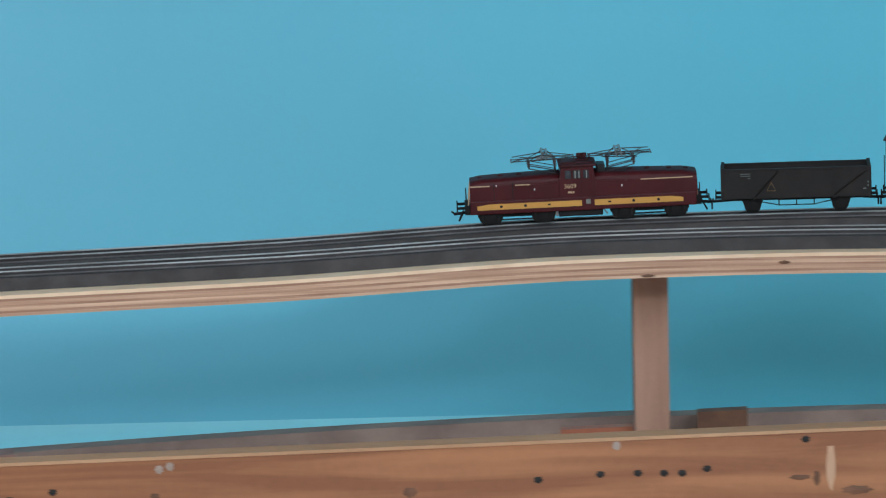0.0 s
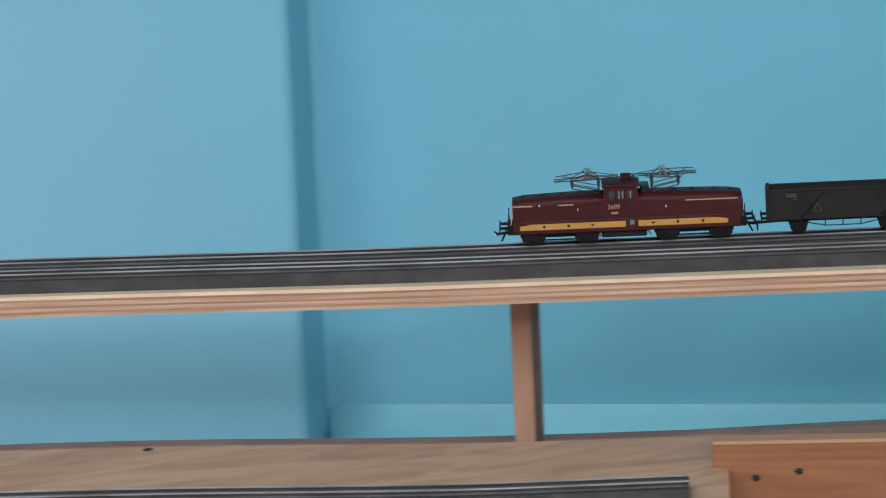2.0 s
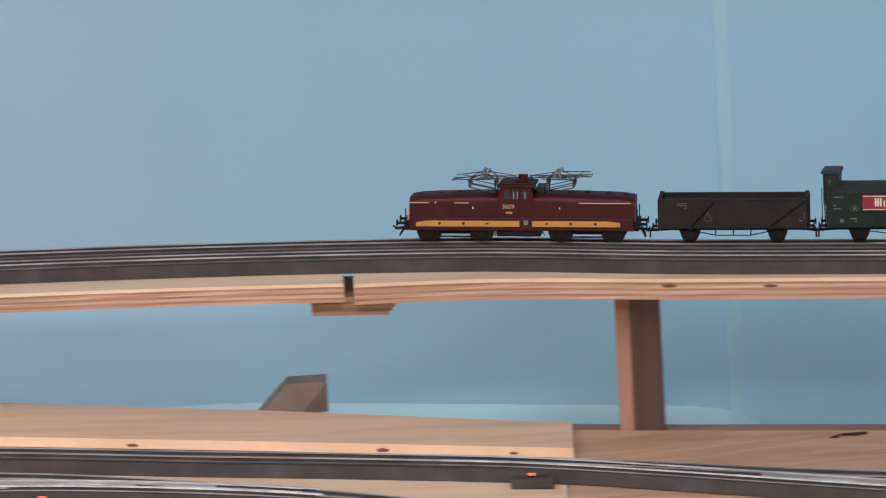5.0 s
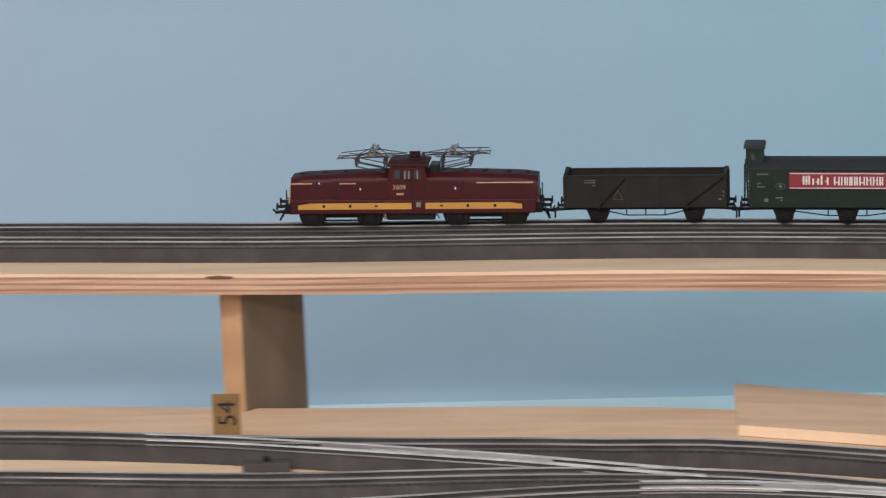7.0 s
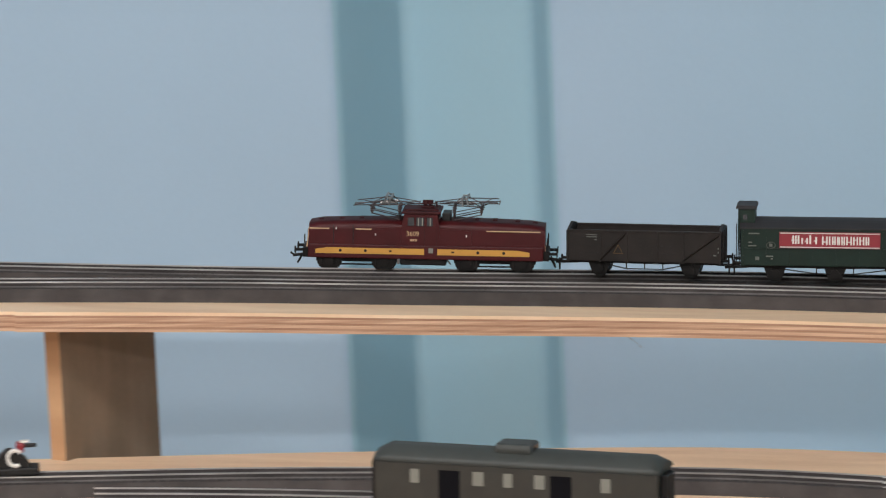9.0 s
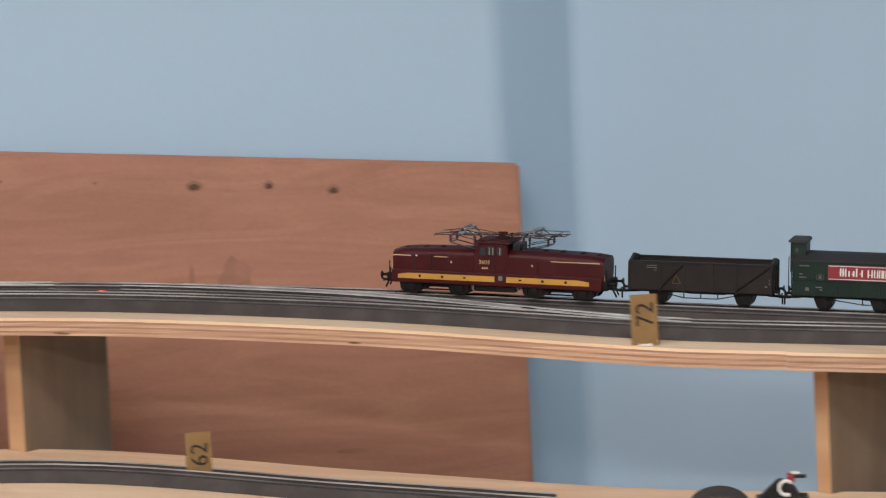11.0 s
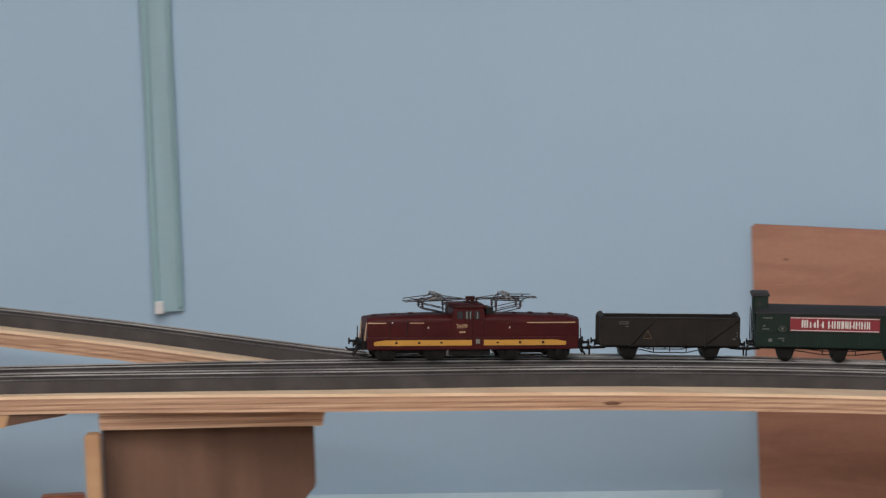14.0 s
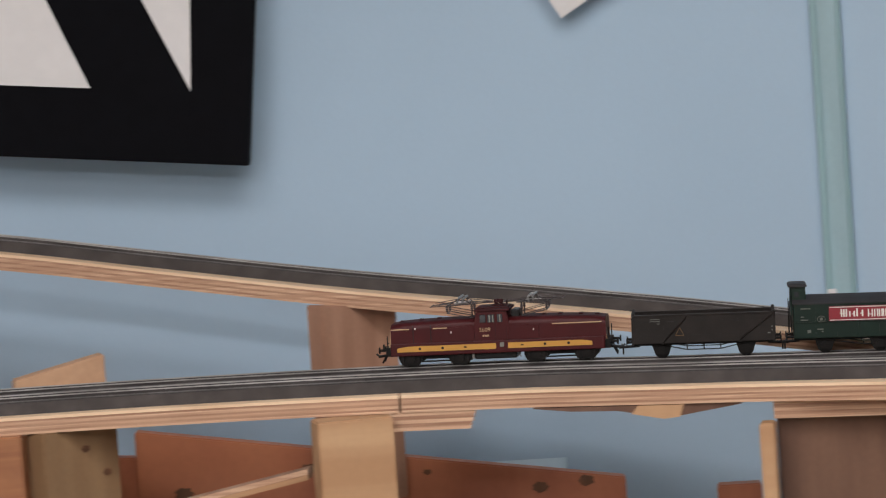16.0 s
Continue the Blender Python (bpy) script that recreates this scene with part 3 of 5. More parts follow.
FL = (polar(*FQ) - polar(*FP)).length
part("top_edge", prism(B(), [(0.0, 0.1374), (FL, 0.1250), (FL, 0.1272), (0.0, 0.1396)], 0.0008, 0.0192), "pine", front, "pale bare top edge")


def on_front(az, z, ru, rv, mat, name):
    a, b = polar(*FP), polar(*FQ)
    d, e = polar(az, 1), b - a
    r = (a.x * e.y - a.y * e.x) / (d.x * e.y - d.y * e.x)
    spot(front, (d * r - a).xy.length, z - 0.84, 0.0202, ru, rv, mat, name)


for az, z in ((-41.33, 0.9468), (-42.26, 0.9494), (-42.82, 0.9495), (-43.21, 0.9490), (-43.48, 0.9487), (-43.85, 0.9512), (-34.09, 0.9474), (-33.45, 0.9430), (-45.32, 0.9690)):
    on_front(az, z, 0.0028, 0.0023, "grime", "nail_hole")
for az, z, ru, rv in ((-39.41, 0.9408, 0.0045, 0.0034), (-35.6, 0.9430, 0.003, 0.002), (-45.23, 0.9438, 0.0070, 0.0018), (-46.07, 0.9344, 0.0100, 0.0030), (-45.48, 0.9430, 0.0022, 0.0050)):
    on_front(az, z, ru, rv, "knot", "knot")
for az, z in ((-35.68, 0.9606), (-35.84, 0.9625), (-42.51, 0.9681)):
    on_front(az, z, 0.0026, 0.0030, "weathered", "paint_fleck")
on_front(-45.69, 0.9505, 0.0030, 0.0150, "deck_old", "pale_scar")
thing("back_batten", "grey-brown rough batten under the blue ledge", "batten", bm=sweep(B(), lambda az, off: polar(az, 2.69 + off, 0.9342 + (-33.3 - az) * (0.00136 if az > -43 else 0.00120)), -52, -27.2, rect(-0.009, 0.009, -0.10, 0.0)), mats="batten")
thing("deck_batten", "red-brown rough batten behind the aged deck", "batten", bm=sweep(B(), deck_at, -33.5, -16.2, rect(-0.012, 0.006, -0.05, -0.0080)), mats="batten_red")
slope_board("dark_block", (-44.5, 2.655), (-43.75, 2.655), (0.88, 0.88), (0.9580, 0.9565), -0.012, "knot", "dark brown offcut against the batten", bevel=0.0)
slope_board("dark_block", (-42.9, 2.655), (-41.7, 2.655), (0.88, 0.88), (0.9470, 0.9450), -0.010, "redboard", "red-brown offcut beside the post foot", bevel=0.0)

# offcuts and plank lying on the lower deck
bm = B()
ra, rb = (-8.0, 2.655, 2.53), (-17.0, 2.60, 2.515)
lo = []
for az, r0, r1 in (ra, (-12.5, 2.635, 2.527), rb):
    z = deck_z(az)
    lo.append([(polar(az, r, z + dz)) for r, dz in ((r0, 0.0005), (r1, 0.0005), (r1, 0.007), (r0, 0.007))])
rows = [[bm.verts.new(p) for p in row] for row in lo]
for a, b in zip(rows, rows[1:]):
    for j in range(4):
        bm.faces.new((a[j], a[(j + 1) % 4], b[(j + 1) % 4], b[j]))
bm.faces.new(rows[0]), bm.faces.new(rows[-1][::-1])
plank_thing = thing("loose_plank", "pale pine plank lying on the lower deck", "plank", bm=bm, mats="ply_top")
bm = B()
for v in ((0.052, 0.03, 0), (0.028, 0.03, 0.0245), (0.0, 0.03, 0.0245), (0.021, 0.03, 0), (0.0, 0.012, 0), (0.052, 0, 0), (0.028, 0, 0.0245), (0.0, 0, 0.0245), (0.0, 0, 0)):
    bm.verts.new(v)
bmesh.ops.convex_hull(bm, input=bm.verts[:])
thing("wedge_block", "weathered grey wooden wedge behind the plank", "wood block", Matrix.Translation(polar(-13.36, 2.70, 0.972)) @ pose(0, 0, 0, 0, 0, -13.36) @ pose(0, 0, 0, 0, 0, 180) @ pose(0, -0.03, 0), bm, "weathered")


def scrap(az, off, length, seed):
    """A flake of dark bark lying on the deck."""
    rng = np.random.default_rng(seed)
    bm = B()
    for k in range(14):
        u = rng.uniform(-1, 1)
        bm.verts.new((u * length / 2, rng.uniform(-0.004, 0.004) * (1.1 - abs(u)), 0.0 if k % 2 else rng.uniform(0.0008, 0.0024)))
    out = bmesh.ops.convex_hull(bm, input=bm.verts[:])
    bmesh.ops.delete(bm, geom=[v for v in bm.verts if not v.link_faces], context="VERTS")
    thing("bark_scrap", "dark curled scrap of bark on the deck", "wood scrap", Matrix.Translation(deck_at(az, off)) @ pose(0, 0, 0, 0, 0, az + 14), bm, "grime")


scrap(-21.2, -0.070, 0.020, 3)
scrap(-20.9, -0.078, 0.009, 5)
scrap(-24.3, -0.066, 0.010, 8)


def gusset(az0, az1, off, z_drop, thick, depth, label, cut=0.0):
    """A plywood splice block under a board joint."""
    t = thing("splice_block", label, "plywood block")
    for i in range(5):
        z1, z0 = z_drop - thick * i / 5, z_drop - thick * (i + 1) / 5
        bm = sweep(B(), line_at, az0 + cut * i, az1, rect(off + (0.0002 if i % 2 else 0), off + depth, z0, z1), 0.4)
        part("ply", bm, "ply_dark" if i % 2 else "ply_light", t)
    return t


gusset(-14.55, -13.2, -0.082, DROP - 0.0141, 0.0125, 0.09, "plywood splice block under the board joint", 0.05)
gusset(31.95, 35.3, -0.084, DROP - 0.0126, 0.0125, 0.10, "plywood splice block under the narrowing board", 0.012)
gusset(39.7, 41.05, -0.084, DROP - 0.0126, 0.0130, 0.10, "plywood splice block under the board joint", 0.02)


def wedge_batten():
    """A broken batten that hangs under the board, thickest in its middle."""
    a, b = polar(38.85, 2.70), polar(35.75, 2.70)
    d = b - a
    z = under(38.85) - 0.0004
    fall = under(35.75) - under(38.85)
    place = Matrix.Translation((a.x, a.y, z)) @ pose(0, 0, 0, 0, 0, math.degrees(math.atan2(d.y, d.x)))
    n = d.length
    t = thing("broken_batten", "brown broken batten with a pale torn tip under the board", "batten", place)
    part("batten_piece", prism(B(), [(0, 0), (n * 0.50, fall * 0.5), (n * 0.56, fall * 0.5 - 0.0075), (n * 0.40, -0.0050), (n * 0.18, -0.0035)], 0.0, 0.05), "bracket", t)
    part("torn_tip", prism(B(), [(n * 0.50, fall * 0.5), (n * 0.72, fall * 0.72), (n * 0.70, fall * 0.7 - 0.0085), (n * 0.62, fall * 0.6 - 0.0098), (n * 0.47, fall * 0.5 - 0.0055)], -0.002, 0.05), "pine", t)
    part("batten_piece", prism(B(), [(n * 0.72, fall * 0.72), (n, fall), (n * 0.99, fall - 0.0012), (n * 0.70, fall * 0.7 - 0.0080)], 0.0, 0.05), "bracket", t)


wedge_batten()

def edge_knot(parent, where, az, off, z_drop, ru, rv):
    """A dark knot in the layered edge of a board."""
    bm, n = B(), 12
    o = where(az, off) + Vector((0, 0, z_drop))
    u = (where(az + 0.1, off) - where(az - 0.1, off)).normalized()
    out = polar(az, 0.0005)
    ring = [bm.verts.new(o - out + u * ru * math.cos(2 * math.pi * i / n) + Vector((0, 0, rv * math.sin(2 * math.pi * i / n) * (1 + 0.2 * math.sin(2.7 * i))))) for i in range(n)]
    mid = bm.verts.new(o - out * 1.6)
    for i in range(n):
        bm.faces.new((ring[i], ring[(i + 1) % n], mid))
    part("knot", bm, "knot", parent)


for az, r, ru, rv in ((-14.14, 2.5204, 0.0042, 0.0012), (-16.1, 2.5150, 0.0030, 0.0007), (-10.4, 2.5260, 0.0040, 0.0010)):
    edge_knot(plank_thing, lambda x, off, r=r: polar(x, r, deck_z(x) + 0.0035), az, 0.0, 0.0, ru, rv)

boards = [o for o in bpy.data.objects if o.name.startswith("roadbed_board")]
boards.sort(key=lambda o: o.name)
for k, where, az, off, z, ru, rv in ((0, CURVED, -18.55, -0.082, -0.0045, 0.0065, 0.0018), (0, CURVED, -20.05, -0.082, -0.0050, 0.0060, 0.0014), (0, CURVED, -45.08, -0.082, -0.0060, 0.0050, 0.0016),
                                  (0, CURVED, -43.05, -0.082, -0.0125, 0.0060, 0.0014), (1, board_at, -1.1, -0.112, -0.0018, 0.0110, 0.0016), (2, NARROWING, 27.7, -0.108, -0.0075, 0.0080, 0.0018),
                                  (2, board_at, 22.75, -0.108, -0.0110, 0.0100, 0.0012), (2, board_at, 18.4, -0.108, -0.0105, 0.0060, 0.0010), (2, line_at, 35.25, -0.085, -0.0070, 0.0030, 0.0022)):
    edge_knot(boards[k], where, az, off, DROP + z, ru * 0.8, rv * 0.7)

# brackets and boards below the line on the far side
slope_board("bracket_post", (35.27, 2.694), (35.49, 2.695), (0.95, 0.95), (under(35.3) - 0.0128, under(35.3) - 0.0128), -0.02, "pine", "pale narrow post beside the brown bracket")
bk = slope_board("bracket_board", (32.18, 2.745), (35.27, 2.72), (1.119, 0.95), (under(33) - 0.0128, under(35) - 0.0128), -0.012, "bracket", "brown bracket board with a cut corner")
slope_board("red_board", (37.55, 2.95), (44.72, 2.97), (0.92, 0.92), (1.1037, 1.1617), -0.018, "redboard", "red-brown stained board with knots and a sloping top")
slope_board("red_board", (44.74, 2.975), (50, 3.0), (0.92, 0.92), (1.1413, 1.1633), -0.018, "redboard", "red-brown stained board beyond the notch")
slope_board("red_board", (35.55, 2.955), (36.2, 2.955), (0.92, 0.92), (1.0922, 1.0922), -0.018, "redboard", "short red-brown stained offcut")
slope_board("frame_post", (41.05, 2.735), (42.16, 2.725), (0.90, 0.90), (under(41.6) - 0.0005, under(41.6) - 0.0005), -0.03, "pine", "broad pale pine post under the board joint")
olive = slope_board("frame_post", (45.25, 2.80), (46.35, 2.76), (0.90, 0.90), (under(45.8), under(46)), -0.02, "olive_post", "olive-brown post with screw holes")
slope_board("frame_post", (46.36, 2.76), (47.6, 2.77), (0.90, 0.90), (under(46.6), under(47)), -0.02, "orange", "orange-brown post under the board")
slope_board("ramp_post", (41.0, 2.945), (42.1, 2.905), (1.10, 1.10), (EYE - 0.2295 - 0.0245, EYE - 0.2225 - 0.0245), -0.02, "post", "brown pine post under the climbing ramp")
slope_board("ramp_wedge", (45.18, 2.90), (46.5, 2.89), (1.13, 1.13), (1.2298, 1.2158), -0.02, "deck_old", "brown pine wedge standing behind the track")
for u, v in ((0.030, 0.2740), (0.012, 0.2550)):
    spot(olive, u, v, 0.0202, 0.0036, 0.0026, "knot", "knot")
for board, spots in (("red_board", ((0.336, 0.192, 0.007), (0.240, 0.205, 0.006), (0.030, 0.183, 0.006), (0.065, 0.180, 0.006), (0.15, 0.197, 0.003), (0.05, 0.135, 0.004), (0.12, 0.150, 0.003), (0.20, 0.125, 0.005), (0.27, 0.165, 0.003), (0.33, 0.185, 0.004))), ("red_board.001", ((0.06, 0.19, 0.004), (0.15, 0.17, 0.003)))):
    for u, v, size in spots:
        spot(bpy.data.objects[board], u, v, 0.0182, size, size * 0.7, "knot", "knot")
t = thing("brace_strip", "sloping two-ply brace strip against the pine post", "plywood strip")
for k in range(2):
    a, b = polar(42.18, 2.78), polar(44.6, 2.80)
    bm = prism(B(), [(0, -0.0040 * k), ((b - a).length, -0.024 - 0.0040 * k), ((b - a).length, -0.0278 - 0.0040 * k), (0, -0.0038 - 0.0040 * k)], 0, 0.02)
    ob = part("ply", bm, "ply_light" if k == 0 else "pine", t)
t.matrix_world = Matrix.Translation((*polar(42.18, 2.78)[:2], 1.1480)) @ pose(0, 0, 0, 0, 0, math.degrees(math.atan2((b - a).y, (b - a).x)))

# leaning plywood panel
panel = slope_board("plywood_panel", (15.85, wall_hit(15.85) - 0.028), (25.55, wall_hit(25.55) - 0.014), (0.979, 0.999), (1.2335, 1.2710), -0.008, "panel", "red-brown plywood panel with knots leaning on the wall", bevel=0.002)
PA, PB = polar(15.85, wall_hit(15.85) - 0.028), polar(25.55, wall_hit(25.55) - 0.014)


def on_panel(az, el, ru, rv, mat="knot", lift=0.0):
    d, e = polar(az, 1), PB - PA
    r = (PA.x * e.y - PA.y * e.x) / (d.x * e.y - d.y * e.x)
    spot(panel, (d * r - PA).xy.length, EYE + r * math.tan(radians(el)) - 0.979, 0.0082 + lift, ru, rv, mat, "knot")


for az, el, ru, rv in ((18.60, -5.30, 0.0042, 0.0035), (19.55, -5.19, 0.0035, 0.0035), (20.65, -5.15, 0.0055, 0.0040), (23.5, -4.92, 0.0025, 0.0014), (25.05, -4.85, 0.0016, 0.0012), (22.1, -5.02, 0.0012, 0.0010)):
    on_panel(az, el, ru * 1.25, rv * 1.1, "panel_stain")
    on_panel(az, el - 0.01, ru * 0.72, rv * 0.62, lift=0.0005)

for az, el, ru, rv in ((20.1, -6.55, 0.0125, 0.0170), (19.75, -6.95, 0.0100, 0.0060), (20.75, -6.6, 0.0022, 0.0160), (18.5, -9.15, 0.0130, 0.0020)):
    on_panel(az, el, ru, rv, "panel_stain")

# strip, card and sign on the wall
bm = box(B(), -0.0125, 0.0125, -0.004, 0.0, 1.211, 2.5, 0.0008)
cover = thing("cable_cover", "pale teal vertical cable cover strip on the wall", "cable cover", Matrix.Translation(polar(34.2, wall_hit(34.2) - 0.004)) @ pose(0, 0, 0, 0, 0, 34.2), bm, "pipe")
part("ridge", box(B(), -0.0120, -0.0065, -0.006, -0.004, 1.214, 2.5, 0.0010), "pipe_dark", cover)
part("ridge", box(B(), 0.0080, 0.0118, -0.006, -0.004, 1.214, 2.5, 0.0008), "pipe_dark", cover)
part("end_clip", box(B(), -0.011, -0.004, -0.010, -0.004, 1.210, 1.220, 0.001), "paper", cover)
bm = box(B(), 0, 0.21, -0.0015, 0.0, 0, 0.15, 0.0003)
thing("wall_card", "white card pinned askew on the wall", "card", Matrix.Translation(polar(38.05, wall_hit(38.05) - 0.022, 1.5 + (wall_hit(38.05) - 0.022) * math.tan(radians(-0.91)))) @ pose(0, 0, 0, 0, 0, 38.05) @ pose(0, 0, 0, 0, -27 - 4, 0), bm, "paper")
SA, SB = polar(42.76, wall_hit(42.76) - 0.036), polar(46.42, wall_hit(46.42) - 0.036)
su = SB - SA
zs = (EYE + SA.length * math.tan(radians(-2.74)), EYE + SB.length * math.tan(radians(-2.335)))
sm = Matrix.Translation((SA.x, SA.y, zs[0])) @ pose(0, 0, 0, 0, 0, math.degrees(math.atan2(su.y, su.x))) @ pose(0, 0, 0, 0, -math.degrees(math.atan2(zs[1] - zs[0], su.length)), 0)
sign = thing("wall_sign", "black framed sign board with white angular shapes", "sign", sm, box(B(), 0, 0.45, 0.0, 0.02, 0, 0.36, 0.0015), "sign_black")
for name, outline in (("white_shape", [(0.128, 0.0570), (0.40, 0.0560), (0.40, 0.30), (0.262, 0.30)]), ("white_shape", [(0.048, 0.0575), (0.190, 0.30), (0.058, 0.30)])):
    part(name, prism(B(), outline, 0.0200, 0.0208), "paper", sign, "white painted shape")


# tags standing at the turnouts
def tag_card(az, r, z, w, h, lean, text, label):
    bm = box(B(), -w / 2, w / 2, -0.0006, 0.0006, 0, h, 0.0003)
    t = thing("number_tag", label, "tag", Matrix.Translation(polar(az, r, z)) @ pose(0, 0, 0, 0, 0, az + lean), bm, "tag", group="number tags")
    part("foot", box(B(), -w / 4, w / 4, -0.004, 0.003, 0, 0.0012, 0.0004), "paper", t)
    lettering(text, w * 0.95, t, Matrix.Translation((w * 0.34, -0.0008, h * 0.36)) @ pose(0, 0, 0, 90) @ pose(0, 0, 0, 0, 0, 90), "grime", "number")
    return t


# a dark covered coach on the lower yard
def build_coach():
    t = thing("baggage_coach", "grey-green baggage coach with open doors on the lower yard", "model coach")
    H, Y = 0.0830, 0.0160
    part("body", box(B(), -H, H, -Y, Y, 0.0085, 0.0375, 0.0012), "coach", t)
    bm, k, rings = B(), 12, []
    for x, f in ((-H - 0.001, 0.6), (-H + 0.006, 1), (H - 0.006, 1), (H + 0.001, 0.6)):
        rings.append([bm.verts.new((x, -Y * 1.04 + 2.08 * Y * i / k, 0.0370 + 0.0085 * f * math.sin(math.pi * i / k) ** 0.7)) for i in range(k + 1)])
    for a, b in zip(rings, rings[1:]):
        for i in range(k):
            f = bm.faces.new((a[i], a[i + 1], b[i + 1], b[i]))
            f.smooth = True
    for r in (rings[0], rings[-1]):
        bm.faces.new(r)
    for a, b in zip(rings, rings[1:]):
        bm.faces.new((a[0], b[0], b[-1], a[-1]))
    part("roof", bm, "coachroof", t, "pale grey curved roof")
    part("lookout", box(B(), -0.008, 0.014, -0.0095, 0.0095, 0.0430, 0.0490, 0.0025), "coachroof", t)
    part("lookout_window", box(B(), -0.0085, -0.0079, -0.006, 0.006, 0.0445, 0.0480, 0), "glass", t)
    for s in (1, -1):
        y0, y1 = sorted((s * (Y - 0.001), s * (Y + 0.0002)))
        for x in (0.0385, -0.0270):
            # the coach side is solid; black panels paint the doorways' darkness
            door = part("door_opening", box(B(), x - 0.0062, x + 0.0062, y0, y1, 0.0130, 0.0335), "sign_black", t, "black panel for the dark inside of an open doorway")
        for x, w in ((0.0590, 0.0026), (0.0215, 0.0032), (0.0040, 0.0026), (-0.0145, 0.0030), (-0.0530, 0.0028)):
            part("window", box(B(), x - w, x + w, y0, y1, 0.0255, 0.0335), "pale", t, "pale blind window")
    for e in (1, -1):
        part("gangway", box(B(), *sorted((e * H, e * (H + 0.004))), -0.0085, 0.0085, 0.010, 0.0355, 0.0008), "black", t, "black gangway bellows")
        for s in (1, -1):
            part("buffer", rod(B(), (e * H, s * 0.0115, 0.0122), (e * (H + 0.0055), s * 0.0115, 0.0122), 0.0018, 10), "frame_dark", t)
    for bx in (0.055, -0.055):
        bm = box(B(), bx - 0.019, bx + 0.019, -0.0120, 0.0120, 0.0030, 0.0085, 0.0006)
        bogie = part("bogie_frame", bm, "frame_dark", t)
        for wx in (bx - 0.013, bx + 0.013):
            part("wheelset", rod(B(), (wx, -0.0085, 0.0056), (wx, 0.0085, 0.0056), 0.0056, 18), "frame_dark", bogie)
    part("underframe", box(B(), -H, H, -0.012, 0.012, 0.0070, 0.0090), "frame_dark", t)
    p, q = SIDING_C(2.7, 0), SIDING_C(7.3, 0)
    d = (q - p).normalized()
    side = Vector((0, 0, 1)).cross(d).normalized()
    m = Matrix((d, side, d.cross(side))).transposed().to_4x4()
    m.translation = (p + q) / 2 + Vector((0, 0, 0.0112))
    t.matrix_world = m
    return t


# grey rounded bed end with a small dark toy device
def build_bed_end():
    p = SIDING_A(13.0, 0.0)
    m = Matrix.Translation(p) @ pose(0, 0, 0, 0, 0, 13.0)
    bm = prism(B(), [(0.022 * math.cos(math.pi * i / 14) - 0.004, 0.0002 + 0.0195 * math.sin(math.pi * i / 14) ** 0.8) for i in range(15)], -0.022, 0.018)
    thing("earth_mound", "dark grey rounded end mound of the siding", "buffer stop", m, bm, "bed")
    t = thing("toy_rail_crane", "tiny dark toy crane with white ring and red cabin", "toy crane", Matrix.Translation(SIDING_A(12.15, 0.0) + Vector((0, 0, 0.0117))) @ pose(0, 0, 0, 0, 0, 12.2))
    part("wagon_base", box(B(), -0.017, 0.017, -0.008, 0.008, 0.0, 0.0050, 0.0012), "black", t)
    part("slanted_cover", prism(B(), [(-0.015, 0.004), (0.012, 0.004), (0.009, 0.0095), (0.0005, 0.0155), (-0.003, 0.0150)], -0.006, 0.006), "black", t)
    bm = B()
    for i in range(10):
        a0, a1 = radians(40 + i * 26), radians(40 + (i + 1) * 26)
        rod(bm, (0.0028 + 0.0045 * math.cos(a0), -0.0070, 0.0110 + 0.0048 * math.sin(a0)), (0.0028 + 0.0045 * math.cos(a1), -0.0070, 0.0110 + 0.0048 * math.sin(a1)), 0.0013, 6)
    part("white_ring", bm, "white", t, "white ring")
    part("red_cabin", box(B(), 0.0035, 0.0085, -0.005, 0.005, 0.0135, 0.0195, 0.0012), "red", t, "red cabin")
    part("jib", box(B(), 0.0080, 0.0160, -0.002, 0.002, 0.0162, 0.0182, 0.0006), "black", t)
    part("white_cap", box(B(), 0.0060, 0.0115, -0.003, 0.003, 0.0192, 0.0204, 0.0005), "white", t)


